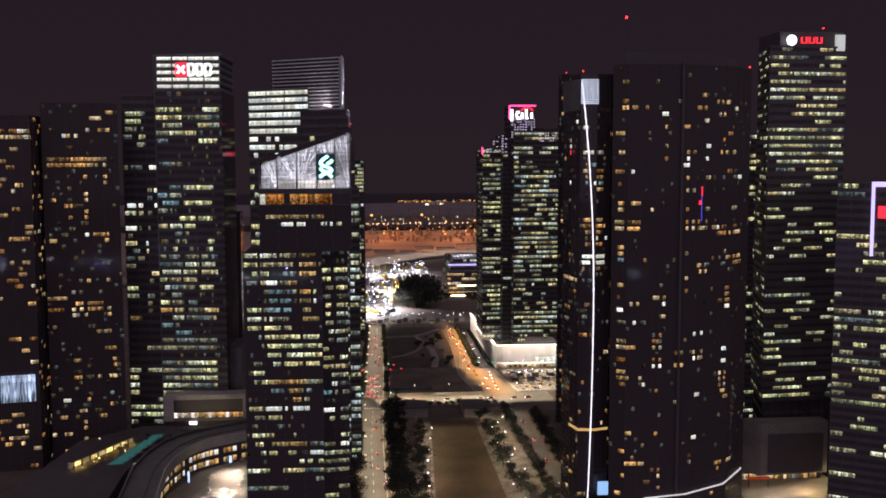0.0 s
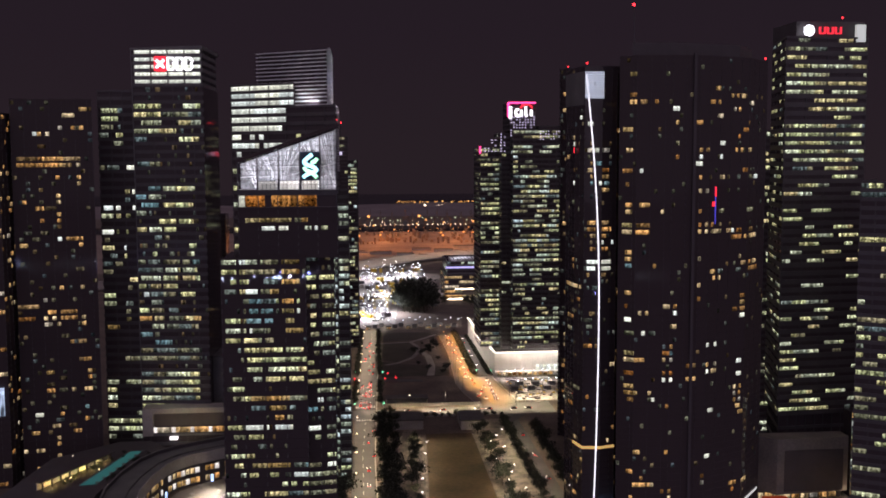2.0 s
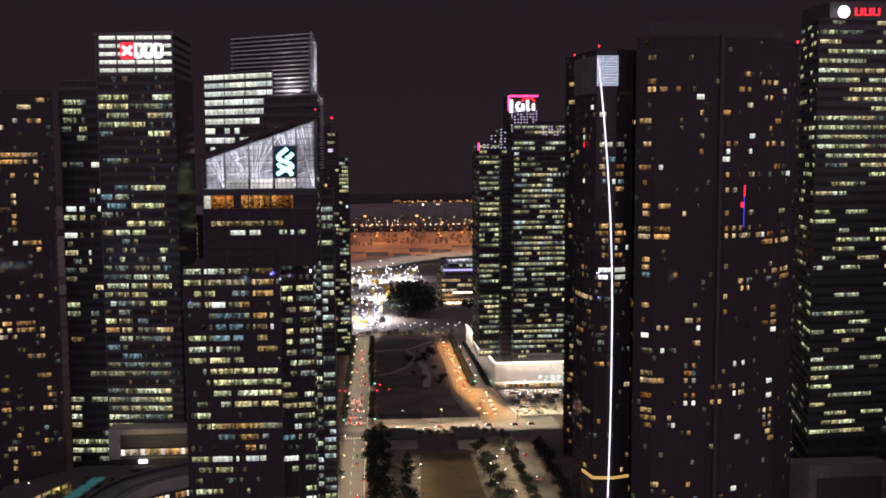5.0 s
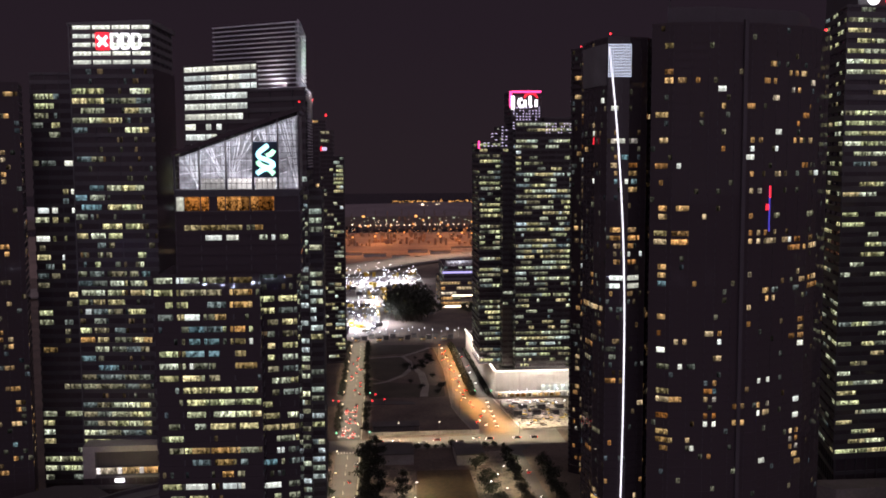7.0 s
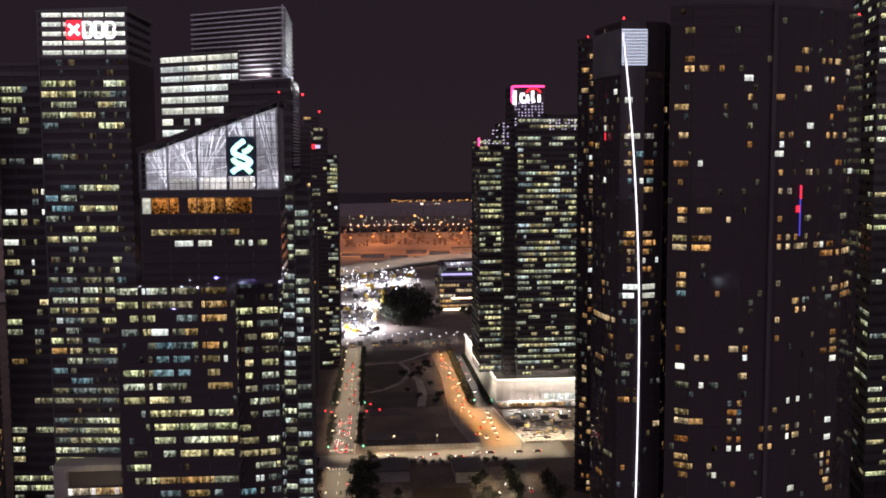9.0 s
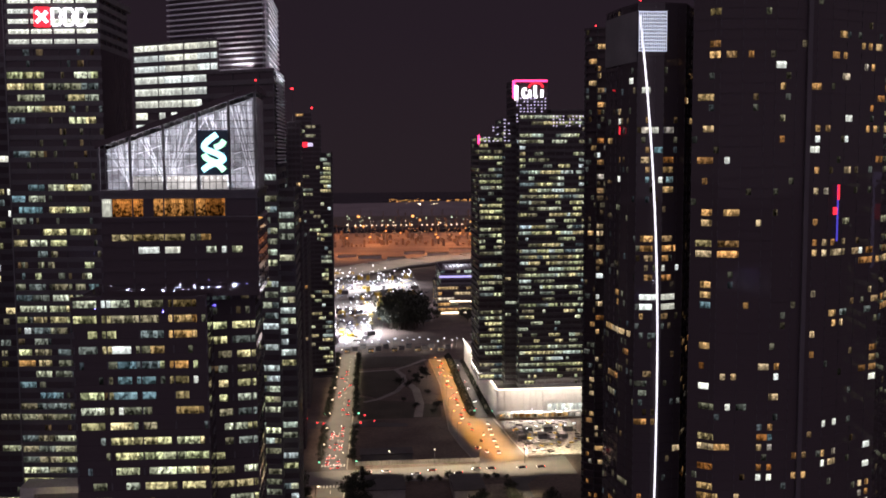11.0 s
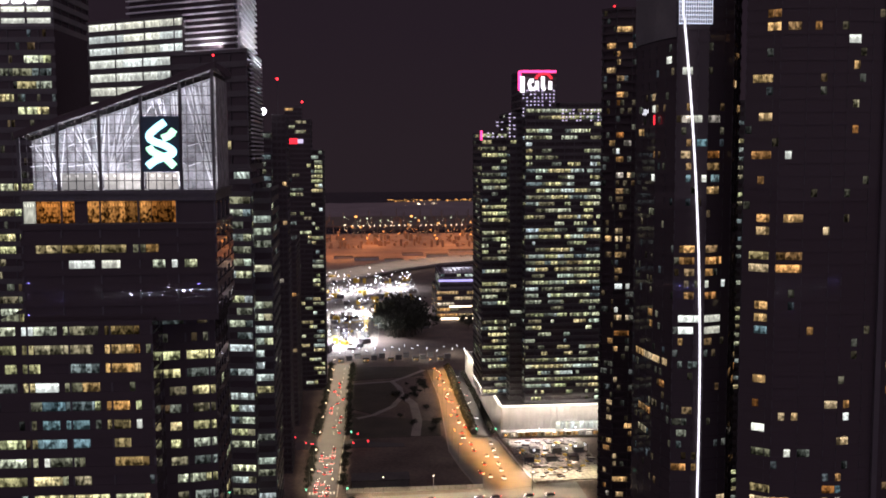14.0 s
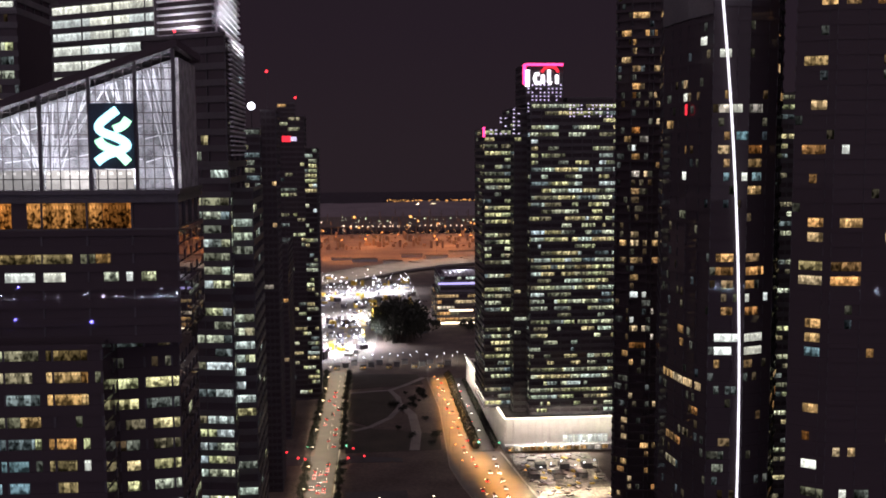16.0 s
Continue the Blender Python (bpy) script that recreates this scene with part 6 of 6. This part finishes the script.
for i in range(70):
    y = site.uniform(1135, 1690)
    x = site.uniform(-25, 50) if y < 1260 else site.uniform(-20 + (y - 1260) * 0.05, 115)
    m = pose(x, y, 0.1, 0, 0, site.uniform(0, 360)) @ Matrix.Diagonal((1, 1, site.uniform(0.5, 1.1), 1))
    if i == 0:
        flood.matrix_basis = m
    else:
        copy_thing(flood, m).scale = (1, 1, site.uniform(0.5, 1.1))
for k in range(9):
    lamp(-5 + (k % 3) * (24 if k < 3 else 38) + (k // 3) * 8, 1160 + (k // 3) * 180 + (k % 3) * 20, 26, 300000, WHITE, 1.0, 165)
for k in range(170):
    y = site.uniform(1140, 1680)
    x = site.uniform(-20, 48) if y < 1255 else site.uniform(0, 112)
    a, b, h = site.uniform(1, 5), site.uniform(1, 4), site.uniform(1.5, 7)
    bm = bmesh.new()
    box(bm, -a, a, -b, b, 0, h, pose(x, y, 0.12, 0, 0, site.uniform(0, 90)))
    tagged(part("site_block", bm, site.choice((CONCRETE, CLAD_GREY, CLAD_BROWN, PAVING, crane_m))), "pale half-built block on a floodlit site", "site block", "site blocks")


def crane(x, y, h, reach, turn):
    t = thing("tower_crane", "lattice tower crane standing on a site", "crane", "site cranes", at=(x, y, 0))
    bm = bmesh.new()
    for a, b in ((-1, -1), (1, -1), (1, 1), (-1, 1)):
        bar(bm, (x + a, y + b, 0), (x + a, y + b, h), 0.35)
    for k in range(int(h / 3)):
        bar(bm, (x - 1, y - 1, k * 3), (x + 1, y - 1, k * 3 + 3), 0.2)
        bar(bm, (x + 1, y + 1, k * 3), (x + 1, y - 1, k * 3 + 3), 0.2)
    part("mast", bm, crane_m, t)
    d = Vector((math.cos(turn), math.sin(turn), 0))
    bm = bmesh.new()
    p = Vector((x, y, h))
    bar(bm, p - d * reach * 0.3, p + d * reach, 0.8)
    bar(bm, p + Vector((0, 0, 6)), p + d * reach * 0.7, 0.25)
    bar(bm, p, p + Vector((0, 0, 6)), 0.7)
    part("jib", bm, crane_m, t)


crane(30, 1160, 24, 20, 0.4), crane(46, 1215, 20, 18, 2.0), crane(90, 1420, 22, 22, 1.0)
LOW = Tower("low_office_block", "low dark office block with lit floors and a violet strip", "office block")
LOW.block([(123, 1312), (168, 1312), (170, 1400), (125, 1400)], 0, 30, 6, 4.5, office(111, 0.55, HOME, 0.3), faces=(0, 3), every=2, fin=0.4, band=0.45, clad=CLAD_BROWN)
LOW.block([(128, 1330), (172, 1330), (174, 1420), (130, 1420)], 30, 46, 5.3, 4.5, office(112, 0.6, OFFICE_COOL, 0.2), faces=(0, 3), every=2, fin=0.4, band=0.45, clad=CLAD_GREY)
part("violet_strip", boxes((126, 168, 1328.6, 1329.2, 38, 40.2)), glow("violet_strip_light", (0.55, 0.5, 1.0), 1.0), LOW.root, "violet light strip")
part("lit_strip", boxes((136, 160, 1310.8, 1311.4, 13, 14.2)), WARM_GLOW, LOW.root)
part("lit_strip", boxes((124, 168, 1304, 1305, 1.0, 2.6)), WARM_GLOW, LOW.root)
for k in range(7):
    part("roof_plant", boxes((134 + k * 5, 137.5 + k * 5, 1345, 1375, 46, 48.5)), STEEL, LOW.root)
LOW.done()
for k in range(3):
    lamp(140 + k * 12, 1345 + k * 22, 56, 12000, WHITE, 0.6)
for k in range(14):
    hut("site_cabin", 20 + k * 7, 25 + k * 7, 1096 + (k % 3) * 9, 1101 + (k % 3) * 9, 3.5, CLAD_GREY, "low grey cabin along the plot edge", 2 if k % 3 == 0 else 0, "cabin", 0.1)
for i in range(18):
    copy_thing(mast_lamp, pose(20 + i * 6.4, 1098 + (i * 37 % 24), 0.0, 0, 0, 50 * i))
for k in range(4):
    lamp(35 + k * 28, 1105 + (k % 2) * 20, 12, 12000, (1.0, 0.93, 0.82), 0.6)

# ---- the raised expressway ----
way = [(-460, 1440), (-240, 1530), (-100, 1592), (-30, 1632), (30, 1705), (85, 1785), (150, 1850), (230, 1897), (410, 1965)]
expressway = thing("expressway", "raised pale expressway sweeping past the port", "expressway")
for (p, q) in zip(way[:-1], way[1:]):
    d = (Vector(q) - Vector(p)).normalized()
    s = Vector((-d.y, d.x)) * 42
    bm = bmesh.new()
    prism(bm, [(v.x, v.y) for v in (Vector(p) - s, Vector(q) - s, Vector(q) + s, Vector(p) + s)], 2.0, 4.0)
    part("deck", bm, PAVING, expressway)
    for e in (-1, 1):
        bm = bmesh.new()
        bar(bm, (*(Vector(p) + s * e * 0.98), 4.4), (*(Vector(q) + s * e * 0.98), 4.4), 1.0)
        part("parapet", bm, CONCRETE, expressway)
    c = (Vector(p) + Vector(q)) / 2
    for e in (-0.6, 0.6):
        bm = bmesh.new()
        bar(bm, (*(c + s * e), 0), (*(c + s * e), 2.2), 2.4, 8)
        part("pier", bm, CONCRETE, expressway)
for x, y in ((-90, 1590), (-50, 1615), (-10, 1650), (25, 1695), (60, 1745), (95, 1795), (135, 1835), (180, 1870), (230, 1898)):
    lamp(x, y, 42, 62000, (1.0, 0.84, 0.68), 1.0, 150)

# ---- the container port ----
slab("pavement", [(-900, 1700), (-60, 1640), (60, 1760), (240, 1900), (900, 2000), (900, 2460), (-900, 2460)], 0.1, grainy("port_paving", (0.16, 0.12, 0.10), (0.30, 0.23, 0.19), 0.3, (0.7, 0.95), 0.1), "broad port apron under orange lamps", "pavement")
port = random.Random(31)
boxmats = [grainy("container_paint", a, b, 4.0, (0.5, 0.8), 0.05) for a, b in (((0.26, 0.17, 0.11), (0.34, 0.22, 0.14)), ((0.22, 0.15, 0.10), (0.30, 0.20, 0.13)), ((0.17, 0.13, 0.10), (0.25, 0.18, 0.13)))]
for i in range(150):
    x, y = -60 + port.uniform(0, 420), port.choice((2140, 2180, 2215, 2250, 2290, 2330, 2375)) + port.uniform(-5, 5)
    bm = bmesh.new()
    a, h = port.uniform(1.0, 3.2), 2.6 * port.randint(1, 5)
    box(bm, x - a, x + a, y - 6, y + 6, 0.1, 0.1 + h)
    tagged(part("shipping_container", bm, port.choice(boxmats)), "stacked shipping containers under orange light", "container", "port containers")
for x, y, a, b, h in ((60, 1925, 20, 9, 5), (104, 1900, 15, 8, 4), (22, 1955, 16, 8, 4), (140, 1985, 18, 8, 5), (180, 1960, 18, 9, 5), (-40, 2010, 26, 10, 7), (230, 2020, 24, 10, 6)):
    hut("port_shed", x - a, x + a, y - b, y + b, h, CONCRETE, "long low port shed with a grey roof", 0, "shed")
crane_dark = grainy("crane_steel", (0.10, 0.07, 0.05), (0.18, 0.12, 0.09), 2.0, (0.5, 0.7), 0.0)


def gantry(x, y, h):
    t = thing("port_crane", "tall gantry crane on the quay", "crane", "port cranes", at=(x, y, 0))
    bm = bmesh.new()
    for a in (-9, 9):
        for b in (-7, 7):
            bar(bm, (x + a, y + b, 0), (x + a * 0.7, y + b, h), 1.4)
        bar(bm, (x + a, y - 7, h * 0.4), (x + a * 0.8, y + 7, h * 0.4), 1.0)
    part("legs", bm, crane_dark, t)
    bm = bmesh.new()
    bar(bm, (x, y - 25, h), (x, y + 40, h + 10), 2.2)
    bar(bm, (x, y, h), (x, y, h + 18), 1.2)
    bar(bm, (x, y, h + 18), (x, y + 38, h + 9), 0.5)
    part("boom", bm, crane_dark, t)


for k in range(14):
    gantry(-60 + k * 27 + port.uniform(-6, 6), 2430 + port.uniform(-10, 10), 34 + port.uniform(-4, 6))
big = street_lamp(30, SODIUM_GLOW, "high mast with an orange glowing lamp crown", "port masts")
bm = bmesh.new()
bmesh.ops.create_uvsphere(bm, u_segments=10, v_segments=6, radius=2.0, matrix=Matrix.Translation((1.5, 0, 30)))
for c in big.children_recursive:
    if c.name.startswith("lamp_head"):
        c.data = mesh_of("lamp_head", bm, SODIUM_GLOW)
for i in range(16):
    m = pose(-60 + port.uniform(0, 360), port.uniform(2040, 2450), 0, 0, 0, port.uniform(0, 360))
    if i == 0:
        big.matrix_basis = m
    else:
        copy_thing(big, m).scale = (1, 1, port.uniform(0.4, 1.0))
for x, y in ((45, 2465), (166, 2465)):
    m = copy_thing(big, pose(x, min(y, 2465), 0))
    m.scale = (1.7, 1.7, 1.27)
for k in range(10):
    lamp(-120 + k * 48, 1980 + (k % 3) * 190, 60, 400000, (1.0, 0.35, 0.10), 3.0, 165)

# ---- islands and hills across the water ----
slab("ground", [(-2500, 2700), (2500, 2720), (2500, 3700), (-2500, 3700)], 0.6, SOIL, "dark low island across the water", "island", thick=3.0)
bm = bmesh.new()
cols, rows_ = 90, 12
grid = []
for j in range(rows_):
    line = []
    for i in range(cols):
        x = -2500 + 5000 * i / (cols - 1)
        y = 3080 + 700 * j / (rows_ - 1)
        h = max(0.0, math.sin(math.pi * j / (rows_ - 1))) * (13 + 16 * noise.noise((x * 0.0016, y * 0.002, 3.1)) + 8 * noise.noise((x * 0.009, y * 0.01, 1.0)))
        line.append(bm.verts.new((x, y, max(0.0, h) + 0.2)))
    grid.append(line)
for j in range(rows_ - 1):
    for i in range(cols - 1):
        bm.faces.new((grid[j][i], grid[j][i + 1], grid[j + 1][i + 1], grid[j + 1][i]))
# distance haze is put into the woods' colour, which is paler for it
tagged(part("hill", bm, grainy("hazed_hill_woods", (0.14, 0.112, 0.12), (0.20, 0.165, 0.17), 0.2, (0.9, 1.0), 0.0)), "dark wooded hills of a far island", "hill", "", "structure")


def far_lights(name, label, count, xr, yr, zr, r, material, seed):
    rng = random.Random(seed)
    bm = bmesh.new()
    for k in range(count):
        x, y, z = rng.uniform(*xr), rng.uniform(*yr), rng.uniform(*zr)
        s = r * (0.35 + 1.5 * rng.random() ** 3)
        m = Matrix.Translation((x, y, z)) @ Matrix.Diagonal((s, s, s, 1))
        v = [bm.verts.new(m @ Vector(c)) for c in ((1, 0, 0), (0, 1, 0), (-1, 0, 0), (0, -1, 0), (0, 0, 1), (0, 0, -1))]
        for a, b, c in ((0, 1, 4), (1, 2, 4), (2, 3, 4), (3, 0, 4), (1, 0, 5), (2, 1, 5), (3, 2, 5), (0, 3, 5)):
            bm.faces.new((v[a], v[b], v[c]))
    return tagged(part(name, bm, material), label, "far lights", "", "stuff")


PALE_GREEN = glow("pale_green_lamp", (0.72, 0.95, 0.55), 3.0)
far_lights("distant_lamps", "distant orange lamps along a far shore", 80, (150, 434), (3425, 3440), (25, 30), 1.5, SODIUM_GLOW, 1)
far_lights("distant_lamps", "distant pale lamps on a far island", 14, (200, 300), (3300, 3320), (16, 26), 1.4, WARM_GLOW, 2)
far_lights("distant_lamps", "distant greenish lamps of an island terminal", 60, (-60, 420), (2705, 2760), (1, 22), 1.0, PALE_GREEN, 3)
far_lights("distant_lamps", "distant warm lamps of an island terminal", 42, (-60, 420), (2700, 2740), (1, 12), 1.0, WARM_GLOW, 4)
far_lights("distant_lamps", "small orange lamps spread over the port", 80, (-60, 420), (2300, 2460), (5, 24), 0.9, SODIUM_GLOW, 5)
far_lights("distant_lamps", "bright white site lamps", 290, (-20, 112), (1270, 1690), (2, 14), 0.42, COOL_GLOW, 6)
far_lights("distant_lamps", "white lamps on a building site", 90, (-20, 48), (1140, 1260), (2, 16), 0.36, COOL_GLOW, 7)
for k in range(5):
    x = 60 + k * 55 + port.uniform(-12, 12)
    t = thing("ship", "dark moored ship with a row of deck lamps", "ship", "moored ships", at=(x, 2600, -1))
    bm = bmesh.new()
    prism(bm, [(x - 26, 2596), (x + 20, 2596), (x + 30, 2600), (x + 20, 2604), (x - 26, 2604)], -1.5, 6)
    part("hull", bm, CLAD_BROWN, t)
    part("bridge", boxes((x - 22, x - 12, 2597, 2603, 6, 18)), CLAD_GREY, t)
    for j in range(4):
        part("deck_lamp", boxes((x - 24 + j * 13, x - 22 + j * 13, 2595, 2596, 8, 9.6)), WARM_GLOW, t)

# ---- the lit shore round the bay behind the camera, which the dark glass mirrors ----
far_lights("distant_lamps", "white lamps along the shore across the bay", 260, (-700, 700), (-600, -560), (1, 7), 0.85, glow("shore_lamp", (0.70, 0.78, 1.0), 280.0), 8)
far_lights("distant_lamps", "blue lamps along the shore across the bay", 60, (-700, 700), (-620, -330), (1, 30), 1.0, glow("blue_shore_lamp", (0.22, 0.20, 1.0), 420.0), 9)
